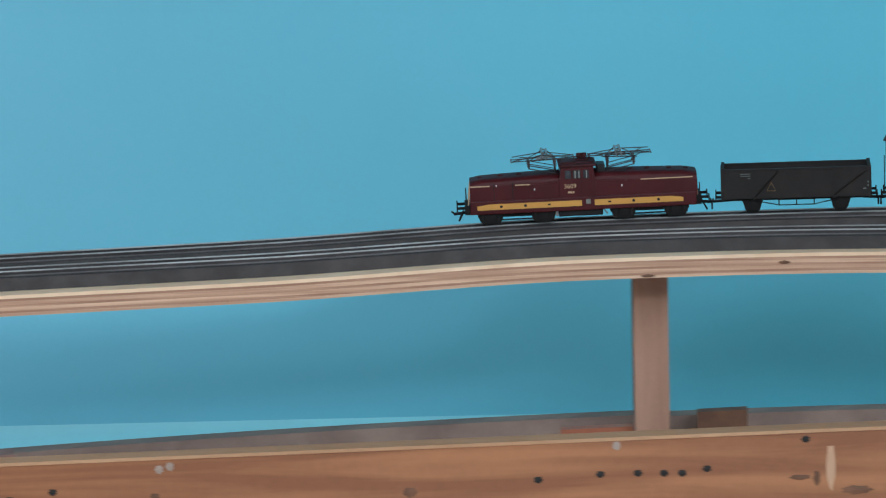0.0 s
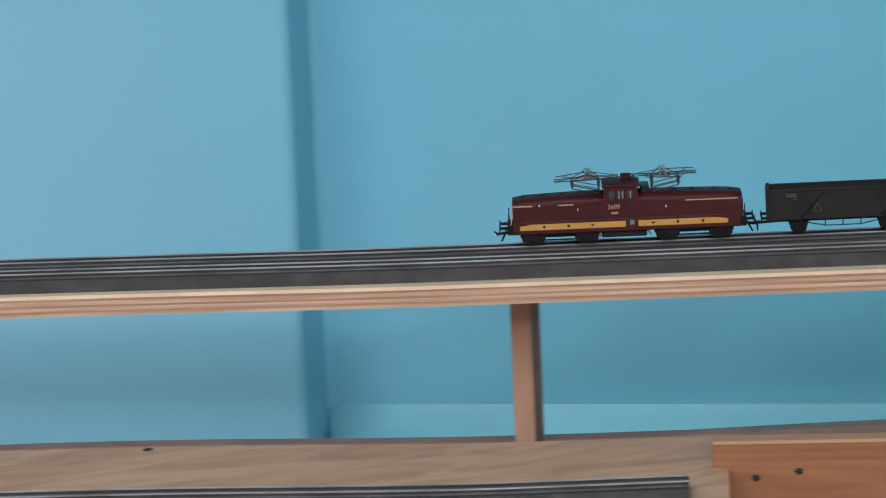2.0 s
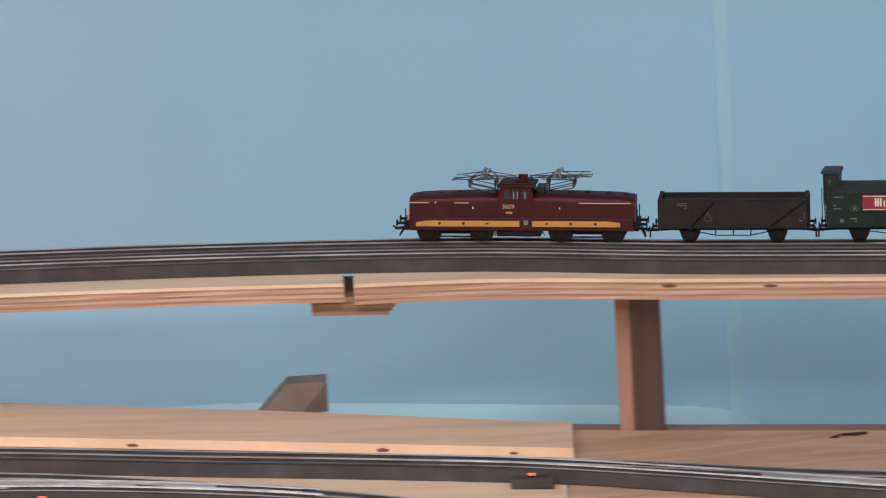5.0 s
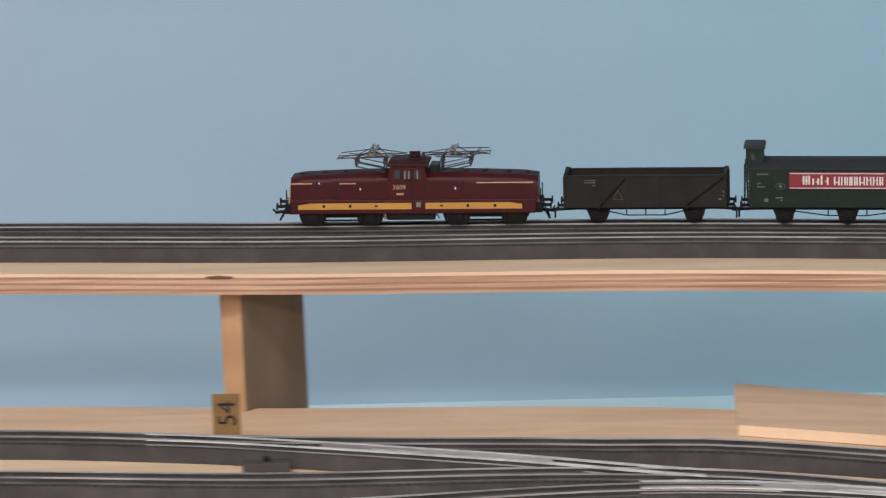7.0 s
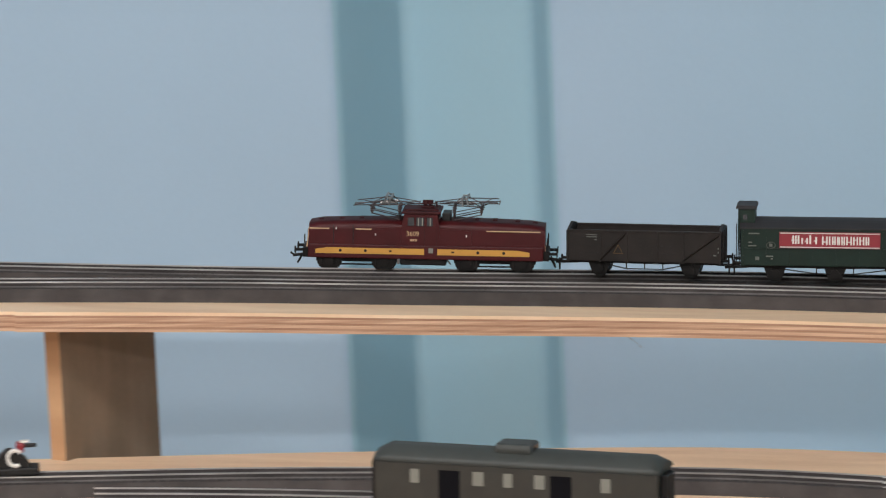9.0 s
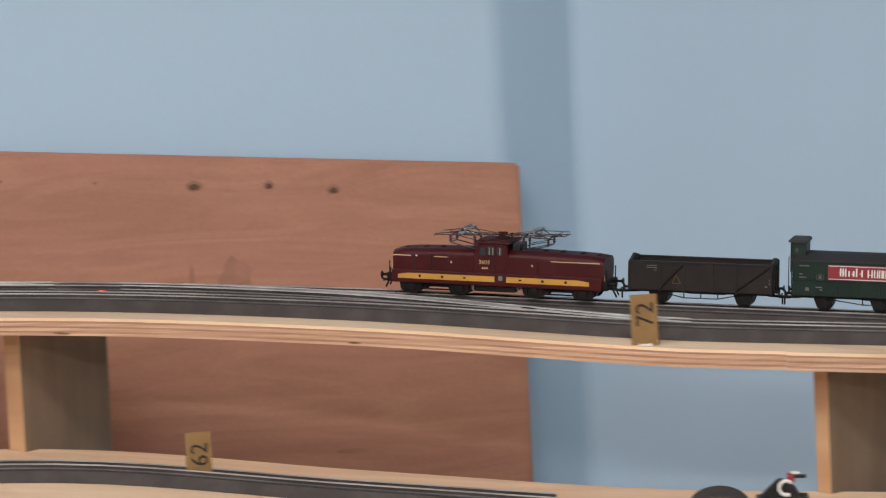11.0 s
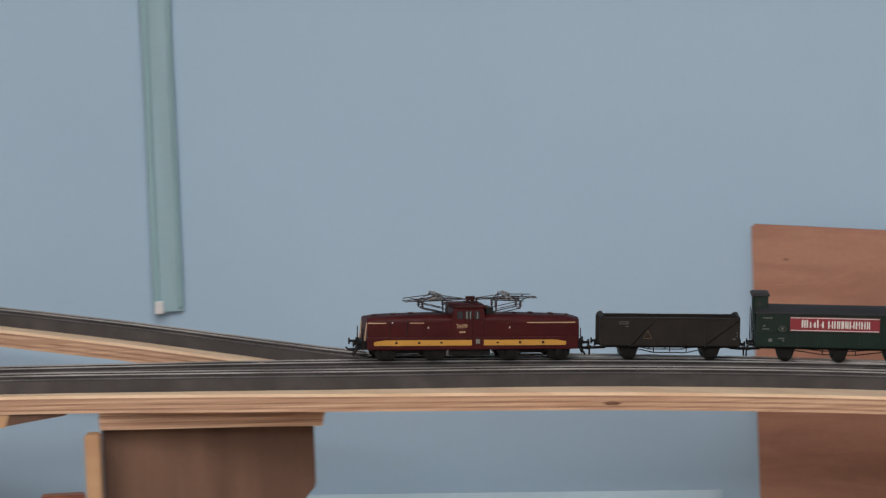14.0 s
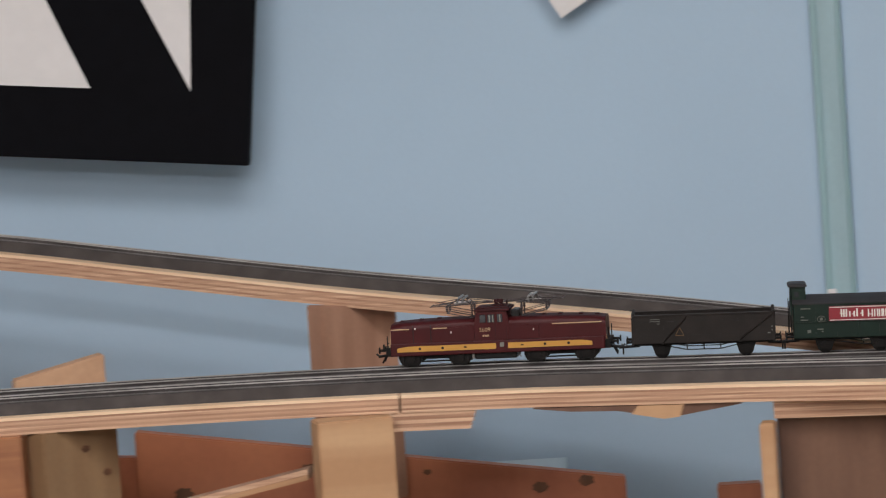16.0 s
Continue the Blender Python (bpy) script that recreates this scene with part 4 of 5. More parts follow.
def build_locomotive():
    t = thing("locomotive", "maroon model electric locomotive with yellow stripe and two pantographs", "model locomotive")
    W = 0.0165
    bm = B()
    # hood: rounded section, drawn along x, lower at the ends
    for sgn in (1, -1):
        x_in, x_out = (0.0150, 0.0772) if sgn > 0 else (-0.0085, -0.0785)
        n, rings = 8, []
        for i in range(n + 1):
            u = i / n
            x = x_in + (x_out - x_in) * u
            top = 0.0336 - 0.0017 * u * u - (0.0009 if i == n else 0)
            w = W * (0.93 if u < 0.4 else 0.90) * (0.97 if i == n else 1)
            rad = 0.0052
            ring = [(-w, 0.0095)]
            for j in range(7):
                a = math.pi - math.pi / 2 * j / 6
                ring.append((-w + rad + rad * math.cos(a), top - rad + rad * math.sin(a)))
            ring += [(-y, z) for y, z in ring[::-1]]
            rings.append([bm.verts.new((x, y, z)) for y, z in ring])
        for a, b in zip(rings, rings[1:]):
            k = len(a)
            for j in range(k):
                f = bm.faces.new((a[j], a[(j + 1) % k], b[(j + 1) % k], b[j]))
                f.material_index = 1 if 5 <= j <= 9 else 0
                f.smooth = 3 <= j <= 11
        bm.faces.new(rings[0][::-1]), bm.faces.new(rings[-1])
    body = part("hood", bm, ["maroon", "roof"], t)
    bm = box(B(), -0.0775, 0.0775, -W, W, 0.0085, 0.0175, 0.0006)
    part("frame", bm, "maroon", t)
    # wider inner hoods beside the cab
    for x0, x1, name in ((0.0155, 0.0355, "side_case"), (-0.0310, -0.0085, "side_case")):
        bm = prism(B(), [(x0, 0.0170), (x1, 0.0170), (x1, 0.0282 if x1 > 0.03 else 0.0296), (x0, 0.0296 if x1 > 0.03 else 0.0282)], -W, W)
        bmesh.ops.bevel(bm, geom=bm.edges[:], offset=0.0008, segments=2, affect="EDGES")
        part(name, bm, "maroon", t)
    bm = prism(B(), [(0.0165, 0.0170), (-0.0100, 0.0170), (-0.0090, 0.0300), (-0.0078, 0.0385), (0.0142, 0.0385), (0.0160, 0.0300)], -W + 0.0001, W - 0.0001)
    bmesh.ops.bevel(bm, geom=bm.edges[:], offset=0.0006, segments=2, affect="EDGES")
    cab = part("cab", bm, "maroon", t)
    bm = box(B(), -0.0098, 0.0160, -W - 0.0004, W + 0.0004, 0.0384, 0.0402, 0.0007)
    box(bm, -0.0085, 0.0145, -0.012, 0.012, 0.0400, 0.0412, 0.0008)
    box(bm, -0.0050, 0.0040, -0.004, 0.004, 0.0410, 0.0422, 0.0005)
    part("cab_roof", bm, "roof", t)
    for s in (1, -1):
        for x0, x1, bars in ((0.0076, 0.0118, ()), (0.0012, 0.0062, (0.0022, 0.0048)), (-0.0046, -0.0008, (-0.0030,))):
            bm = box(B(), x0, x1, s * W - 0.0005, s * W + 0.0001, 0.0306, 0.0362, 0.0001)
            part("window", bm, "glass", cab, "dark cab window")
            bm = B()
            for x, y, z0, z1 in ((x0 - 0.00025, x0, 0.0304, 0.0364), (x1, x1 + 0.00025, 0.0304, 0.0364), (x0, x1, 0.0362, 0.0364), (x0, x1, 0.0304, 0.0306)):
                box(bm, x, y, s * W - 0.0003, s * W + 0.0003, z0, z1)
            part("window_frame", bm, "roof", cab)
            for x in bars:
                part("window_bar", box(B(), x - 0.0004, x + 0.0004, s * W - 0.0001, s * W + 0.0003, 0.0308, 0.0360), "pale", cab, "pale window bar")
        bm = box(B(), -0.0075, -0.0071, s * W - 0.0002, s * W + 0.0003, 0.0172, 0.0375)
        box(bm, 0.0006, 0.0010, s * W - 0.0002, s * W + 0.0003, 0.0172, 0.0310)
        part("door_rail", bm, "roof", cab)
        # yellow stripe in two lengths, with round holes
        for x0, x1, holes in ((0.0009, 0.0726, (0.0562, 0.0396)), (-0.0685, -0.0078, (-0.0345, -0.0515))):
            y = s * (W + 0.0002)
            bm = prism(B(), [(x0, 0.0115), (x1, 0.0115), (x1, 0.0143 if x1 > 0 else 0.0155), (x1 - 0.008, 0.0155), (x0 + (0.008 if x0 < -0.01 else 0), 0.0155), (x0, 0.0143 if x0 < -0.01 else 0.0155)], min(y, s * W), max(y, s * W))
            stripe = part("yellow_stripe", bm, "yellow", t, "yellow painted side stripe")
            for hx in holes:
                bm = rod(B(), (hx, s * W, 0.0136), (hx, s * (W + 0.0004), 0.0136), 0.0010, 12)
                part("hole", bm, "black", stripe)
            hx = 0.0232 if x0 > 0 else -0.0180
            bm = box(B(), hx - 0.001, hx + 0.001, s * W, s * (W + 0.0003), 0.0131, 0.0141)
            part("data_mark", bm, "frame_dark", stripe)
        bm = box(B(), -0.0050, -0.0020, s * W, s * (W + 0.0003), 0.0128, 0.0160, 0)
        part("notice_plate", bm, "pale", t, "small white square plate")
        for x0, x1 in ((0.0636, 0.0768), (0.0358, 0.0462), (-0.0755, -0.0325)):
            w = W * (0.90 if abs(x0) > 0.05 or abs(x1) > 0.05 else 0.93)
            bm = box(B(), x0, x1, s * w - 0.0002, s * (w + 0.0002) if s > 0 else s * (w + 0.0002), 0.0274, 0.0281)
            part("cream_line", bm, "cream", t)
        for x0 in (0.0330, -0.0268, 0.0590):
            bm = box(B(), x0 - 0.0004, x0 + 0.0004, s * W * 0.9, s * (W + 0.0003), 0.0238 if x0 < 0.05 else 0.0276, 0.0252 if x0 < 0.05 else 0.0284)
            part("lamp_dot", bm, "white", t)
        for x0, x1 in ((0.0476, 0.0482), (0.0605, 0.0610), (-0.0318, -0.0313)):
            bm = box(B(), x0, x1, s * W * 0.9, s * W * 0.915, 0.0175, 0.0300)
            part("panel_joint", bm, "black", t)
        # running number on the cab side
        if s > 0:
            lettering("3609", 0.0043, t, Matrix.Translation((0.0128, W + 0.0003, 0.0240)) @ pose(0, 0, 0, 90, 0, 180), "cream", "number_lettering")
            bm = B()
            for i in range(3):
                box(bm, 0.0058 + i * 0.0016, 0.0070 + i * 0.0016, W, W + 0.0003, 0.0205, 0.0218)
            part("small_lettering", bm, "cream", t)
    # end lines, handrails, buffers, hooks
    for e in (1, -1):
        bm = rod(B(), (e * 0.0800, 0.013, 0.010), (e * 0.0800, 0.013, 0.0235), 0.0004)
        rod(bm, (e * 0.0800, -0.013, 0.010), (e * 0.0800, -0.013, 0.0235), 0.0004)
        rod(bm, (e * 0.0800, 0.013, 0.0180), (e * 0.0785, 0.004, 0.0180), 0.0003)
        part("handrail", bm, "black", t)
        bm = box(B(), e * 0.0775 if e > 0 else -0.0812, 0.0812 if e > 0 else -0.0775, -0.0150, 0.0150, 0.0085, 0.0150, 0.0004)
        part("buffer_beam", bm, "frame_dark", t)
        for s in (1, -1):
            bm = rod(B(), (e * 0.0805, s * 0.0105, 0.0128), (e * 0.0860, s * 0.0105, 0.0128), 0.0010, 8)
            rod(bm, (e * 0.0860, s * 0.0105, 0.0128), (e * 0.0868, s * 0.0105, 0.0128), 0.0024, 12)
            part("buffer", bm, "frame_dark", t)
        for s in (1, -1):
            bm = prism(B(), [(e * 0.0782, 0.0150), (e * 0.0790, 0.0150), (e * 0.0775, 0.0281), (e * 0.0768, 0.0281)], s * 0.0120 - 0.0005, s * 0.0120 + 0.0005)
            part("end_line", bm, "cream", t)
        bm = rod(B(), (e * 0.078, 0, 0.0085), (e * 0.0890, 0, 0.0075), 0.0011, 6)
        rod(bm, (e * 0.0880, 0, 0.0075), (e * 0.0905, 0, 0.0095), 0.0007, 6)
        rod(bm, (e * 0.082, 0.004, 0.0095), (e * 0.0855, 0.004, 0.0030), 0.0007, 6)
        rod(bm, (e * 0.082, -0.004, 0.0095), (e * 0.0850, -0.004, 0.0035), 0.0006, 6)
        part("coupler", bm, "black", t)
    for bx in (0.0455, -0.0455):
        bm = box(B(), bx - 0.0270, bx + 0.0270, -0.0122, 0.0122, 0.0056, 0.0090, 0.0006)
        rod(bm, (bx - 0.012, 0.0125, 0.0040), (bx + 0.012, 0.0125, 0.0040), 0.0006)
        bogie = part("bogie_frame", bm, "frame_dark", t)
        for wx in (bx - 0.0180, bx + 0.0180):
            bm = rod(B(), (wx, -0.0085, 0.0062), (wx, 0.0085, 0.0062), 0.0062, 20)
            part("wheelset", bm, "frame_dark", bogie)
            for s in (1, -1):
                y0, y1 = sorted((s * 0.0112, s * 0.0138))
                bm = prism(B(), [(wx - 0.0088, 0.0094), (wx - 0.0078, 0.0040), (wx - 0.0052, 0.0012), (wx + 0.0052, 0.0012), (wx + 0.0078, 0.0040), (wx + 0.0088, 0.0094)], y0, y1)
                part("axle_guard", bm, "frame_dark", bogie)
                bm = rod(B(), (wx, s * 0.0138, 0.0060), (wx, s * 0.0150, 0.0060), 0.0030, 14)
                box(bm, wx - 0.0068, wx - 0.0046, *sorted((s * 0.0138, s * 0.0146)), 0.0022, 0.0088, 0.0003)
                box(bm, wx + 0.0046, wx + 0.0068, *sorted((s * 0.0138, s * 0.0146)), 0.0022, 0.0088, 0.0003)
                part("axle_box", bm, "axle", bogie)
    bm = box(B(), -0.0135, 0.0170, -0.0130, 0.0130, 0.0040, 0.0090, 0.0010)
    part("tank", bm, "black", t)
    bm = box(B(), 0.0172, 0.0190, 0.0100, 0.0130, 0.0045, 0.0090, 0.0004)
    part("pipe_bracket", bm, "bow", t)
    part("brake_pipe", rod(B(), (-0.0138, 0.0125, 0.0085), (-0.0165, 0.0125, 0.0048), 0.0005), "bow", t)
    # pantographs, folded flat on raised frames either side of the cab
    for e in (1, -1):
        o = 0.0424 if e > 0 else 0.0450
        bm = B()
        for s in (1, -1):
            y = 0.0080 * s
            rod(bm, (e * 0.0175, y, 0.0335), (e * 0.0360, y, 0.0376), 0.00042)
            rod(bm, (e * 0.0180, y, 0.0370), (e * 0.0355, y, 0.0408), 0.00032)
            rod(bm, (e * 0.0360, y, 0.0372), (e * 0.0362, y, 0.0430), 0.00055)
            rod(bm, (e * 0.0180, y, 0.0335), (e * 0.0182, y, 0.0440), 0.00055)
            rod(bm, (e * 0.0140, y, 0.0436), (e * 0.0385, y, 0.0428), 0.00042)
        for x, z in ((0.0360, 0.0376), (0.0361, 0.0429), (0.0181, 0.0434)):
            rod(bm, (e * x, -0.0080, z), (e * x, 0.0080, z), 0.00045)
        base = part("pantograph_base", bm, "panto", t, "dark metal pantograph base")
        for s in (1, -1):
            part("arm_rod", rod(B(), (e * 0.0480, 0.0060 * s, o), (e * 0.0050, 0.0050 * s, 0.0440), 0.00036), "panto", base)
            part("arm_rod", rod(B(), (e * 0.0470, 0.0110 * s, o + 0.0012), (e * 0.0255, 0.0085 * s, 0.0466), 0.00036), "panto", base)
            part("arm_rod", rod(B(), (e * 0.0255, 0.0085 * s, 0.0466), (e * 0.0055, 0.0060 * s, 0.0440), 0.00034), "panto", base)
            part("arm_rod", rod(B(), (e * 0.0360, 0.0080 * s, 0.0430), (e * 0.0262, 0.0100 * s, 0.0476), 0.00034), "panto", base)
            part("arm_rod", rod(B(), (e * 0.0185, 0.0080 * s, 0.0436), (e * 0.0235, 0.0100 * s, 0.0474), 0.00034), "panto", base)
            part("arm_rod", rod(B(), (e * 0.0360, 0.0080 * s, 0.0430), (e * 0.0420, 0.0105 * s, o + 0.0010), 0.00032), "panto", base)
        for x, z in ((0.0480, o), (0.0050, 0.0440), (0.0255, 0.0466)):
            part("arm_rod", rod(B(), (e * x, -0.0090, z), (e * x, 0.0090, z), 0.00040), "panto", base)
        bm = B()
        for s in (1, -1):
            rod(bm, (e * 0.0310, 0.0045 * s, 0.0440), (e * 0.0200, 0.0045 * s, 0.0446), 0.0008, 8)
        part("spring", bm, "bow", t, "bright coiled lifting spring")
        bm = B()
        for x, z in ((0.0236, 0.0478), (0.0268, 0.0484)):
            rod(bm, (e * x, -0.0125, z), (e * x, 0.0125, z), 0.0008, 8)
            for s in (1, -1):
                rod(bm, (e * x, 0.0125 * s, z), (e * (x + 0.0008), 0.0172 * s, z - 0.0035), 0.0006, 6)
        for s in (1, -1):
            rod(bm, (e * 0.0236, 0.0100 * s, 0.0478), (e * 0.0268, 0.0100 * s, 0.0484), 0.0006)
        part("contact_bow", bm, "bow", t, "bright metal contact bow")
        bm = B()
        for x in (0.0181, 0.0361):
            for s in (1, -1):
                for z in (0.0388, 0.0402, 0.0416):
                    rod(bm, (e * x, 0.0080 * s, z), (e * x, 0.0080 * s, z + 0.0009), 0.0011, 10)
        part("insulator", bm, "insulator", t)
    part("equipment_box", box(B(), -0.0160, -0.0103, -0.0090, 0.0095, 0.0320, 0.0385, 0.0008), "black", t, "black equipment box behind the cab")
    bm = B()
    for x in (0.0012, -0.0022):
        rod(bm, (x, 0.0, 0.0415), (x, 0.0, 0.0440), 0.0014, 10)
        rod(bm, (x, 0.0, 0.0440), (x, 0.0, 0.0458), 0.0018, 10)
    rod(bm, (-0.0070, 0.004, 0.0440), (0.0070, 0.004, 0.0440), 0.0005)
    rod(bm, (-0.0060, -0.004, 0.0400), (-0.0060, -0.004, 0.0446), 0.0006)
    part("roof_gear", bm, "roof", t)
    for x in (0.0700, 0.0560, 0.0430, -0.0330, -0.0450, -0.0600, -0.0715):
        bm = box(B(), x - 0.0016, x + 0.0016, -0.0030, 0.0030, 0.0308 if abs(x) > 0.05 else 0.0320, 0.0329 if abs(x) > 0.065 else 0.0338 if abs(x) > 0.05 else 0.0343, 0.0004)
        part("roof_hatch", bm, "roof", t)
    return t


def underframe(t, half, wheels, wheel_r=0.0058):
    bm = box(B(), -half, half, -0.0125, 0.0125, 0.0095, 0.0118, 0.0004)
    for s in (1, -1):
        rod(bm, (-half + 0.02, s * 0.0125, 0.0098), (-0.012, s * 0.0125, 0.0060), 0.0004)
        rod(bm, (half - 0.02, s * 0.0125, 0.0098), (0.012, s * 0.0125, 0.0060), 0.0004)
        rod(bm, (-0.012, s * 0.0125, 0.0060), (0.012, s * 0.0125, 0.0060), 0.0004)
        for x in (-0.012, 0.0, 0.012):
            rod(bm, (x, s * 0.0125, 0.0060), (x, s * 0.0125, 0.0100), 0.0004)
    part("underframe", bm, "frame_dark", t)
    for wx in wheels:
        bm = rod(B(), (wx, -0.0085, wheel_r), (wx, 0.0085, wheel_r), wheel_r, 20)
        axle = part("wheelset", bm, "frame_dark", t)
        for s in (1, -1):
            bm = prism(B(), [(wx - 0.0075, 0.0105), (wx - 0.0048, 0.0035), (wx - 0.0025, 0.0022), (wx + 0.0025, 0.0022), (wx + 0.0048, 0.0035), (wx + 0.0075, 0.0105)], s * 0.0112 - 0.0008, s * 0.0112 + 0.0008)
            part("axle_guard", bm, "frame_dark", axle)
            part("axle_box", rod(B(), (wx, s * 0.0105, wheel_r), (wx, s * 0.0132, wheel_r), 0.0030, 12), "frame_dark", axle)
            part("wheel_rim", rod(B(), (wx, s * 0.0086, wheel_r + 0.0004), (wx, s * 0.0102, wheel_r + 0.0004), wheel_r, 20), "black", axle)
    for e in (1, -1):
        for s in (1, -1):
            bm = rod(B(), (e * half, s * 0.0105, 0.0122), (e * (half + 0.0048), s * 0.0105, 0.0122), 0.0010, 8)
            rod(bm, (e * (half + 0.0048), s * 0.0105, 0.0122), (e * (half + 0.0056), s * 0.0105, 0.0122), 0.0023, 12)
            part("buffer", bm, "frame_dark", t)
        bm = rod(B(), (e * (half - 0.004), 0, 0.0085), (e * (half + 0.0110), 0, 0.0078), 0.0011, 6)
        rod(bm, (e * (half + 0.008), 0.003, 0.0078), (e * (half + 0.008), 0.003, 0.0030), 0.0006, 6)
        rod(bm, (e * (half + 0.009), -0.004, 0.0095), (e * (half + 0.009), 0.004, 0.0095), 0.0006, 6)
        part("coupler", bm, "black", t)


def build_open_wagon():
    t = thing("open_goods_wagon", "empty brown-grey open goods wagon with diagonal braces", "model wagon")
    H, Y = 0.0498, 0.0155
    underframe(t, H, (-0.0300, 0.0300))
    part("floor_panel", box(B(), -H, H, -Y, Y, 0.0112, 0.0124), "wagon_in", t)
    for s in (1, -1):
        part("side_wall", box(B(), -H, H, s * Y - 0.0006, s * Y + 0.0006, 0.0112, 0.0315, 0.0002), "wagon", t)
        bm = box(B(), -H, H, s * Y - 0.0010, s * Y + 0.0012, 0.0305, 0.0318, 0.0003)
        part("top_rail", bm, "wagon", t)
        for x in (-0.0500, -0.0255, -0.0085, 0.0115, 0.0290, 0.0505):
            part("side_post", box(B(), x - 0.0007, x + 0.0007, s * Y - 0.0002, s * (Y + 0.0014) if s > 0 else s * Y + 0.0002, 0.0105, 0.0312) if s > 0 else box(B(), x - 0.0007, x + 0.0007, s * Y - 0.0014, s * Y, 0.0105, 0.0312), "wagon", t)
        for a, b in (((0.0290, 0.0120), (0.0120, 0.0300)), ((-0.0255, 0.0125), (-0.0490, 0.0300))):
            bm = rod(B(), (a[0], s * (Y + 0.0010), a[1]), (b[0], s * (Y + 0.0010), b[1]), 0.0008, 4)
            part("diagonal_brace", bm, "wagon", t)
        for z in (0.0165, 0.0215, 0.0265):
            part("board_joint", box(B(), -H + 0.001, H - 0.001, s * Y + s * 0.00055 - 0.0001, s * Y + s * 0.00055 + 0.0001, z, z + 0.00025), "black", t)
        bm = B()
        y0, y1 = sorted((s * (Y + 0.0006), s * (Y + 0.0008)))
        for z in (0.0282, 0.0268, 0.0250):
            box(bm, 0.0310, 0.0310 + (0.0070 if z > 0.026 else 0.0020), y0, y1, z, z + 0.0005)
        box(bm, -0.0475, -0.0455, y0, y1, 0.0160, 0.0168)
        for z in (0.0180, 0.0205):
            box(bm, -0.0492, -0.0484, y0, y1, z, z + 0.0010)
        part("small_lettering", bm, "faint", t, kind="stuff")
        bm = B()
        yy = s * (Y + 0.0008)
        for p, q in (((0.0200, 0.0165), (0.0140, 0.0165)), ((0.0200, 0.0165), (0.0170, 0.0222)), ((0.0140, 0.0165), (0.0170, 0.0222))):
            rod(bm, (p[0], yy, p[1]), (q[0], yy, q[1]), 0.00014, 4)
        part("triangle_mark", bm, "tag", t)
    for e in (1, -1):
        bm = prism(B(), [(e * (H - 0.0006), 0.0112), (e * (H + 0.0006), 0.0112), (e * (H + 0.0006), 0.0325), (e * (H - 0.0006), 0.0325)], -Y, Y)
        part("end_wall", bm, "wagon", t)
        bm = B()
        vs = [bm.verts.new((e * (H + dx), y, z)) for dx in (-0.0010, 0.0010) for y, z in ((-Y, 0.0318), (0, 0.0350), (Y, 0.0318), (Y, 0.0305), (-Y, 0.0305))]
        bm.faces.new(vs[:5]), bm.faces.new(vs[5:][::-1])
        for j in range(5):
            bm.faces.new((vs[j], vs[(j + 1) % 5], vs[5 + (j + 1) % 5], vs[5 + j]))
        part("end_cap", bm, "wagon", t)
        for y in (-0.009, 0.0, 0.009):
            part("end_post", box(B(), *sorted((e * H, e * (H + 0.0016))), y - 0.0008, y + 0.0008, 0.0105, 0.0315), "wagon", t)
    return t


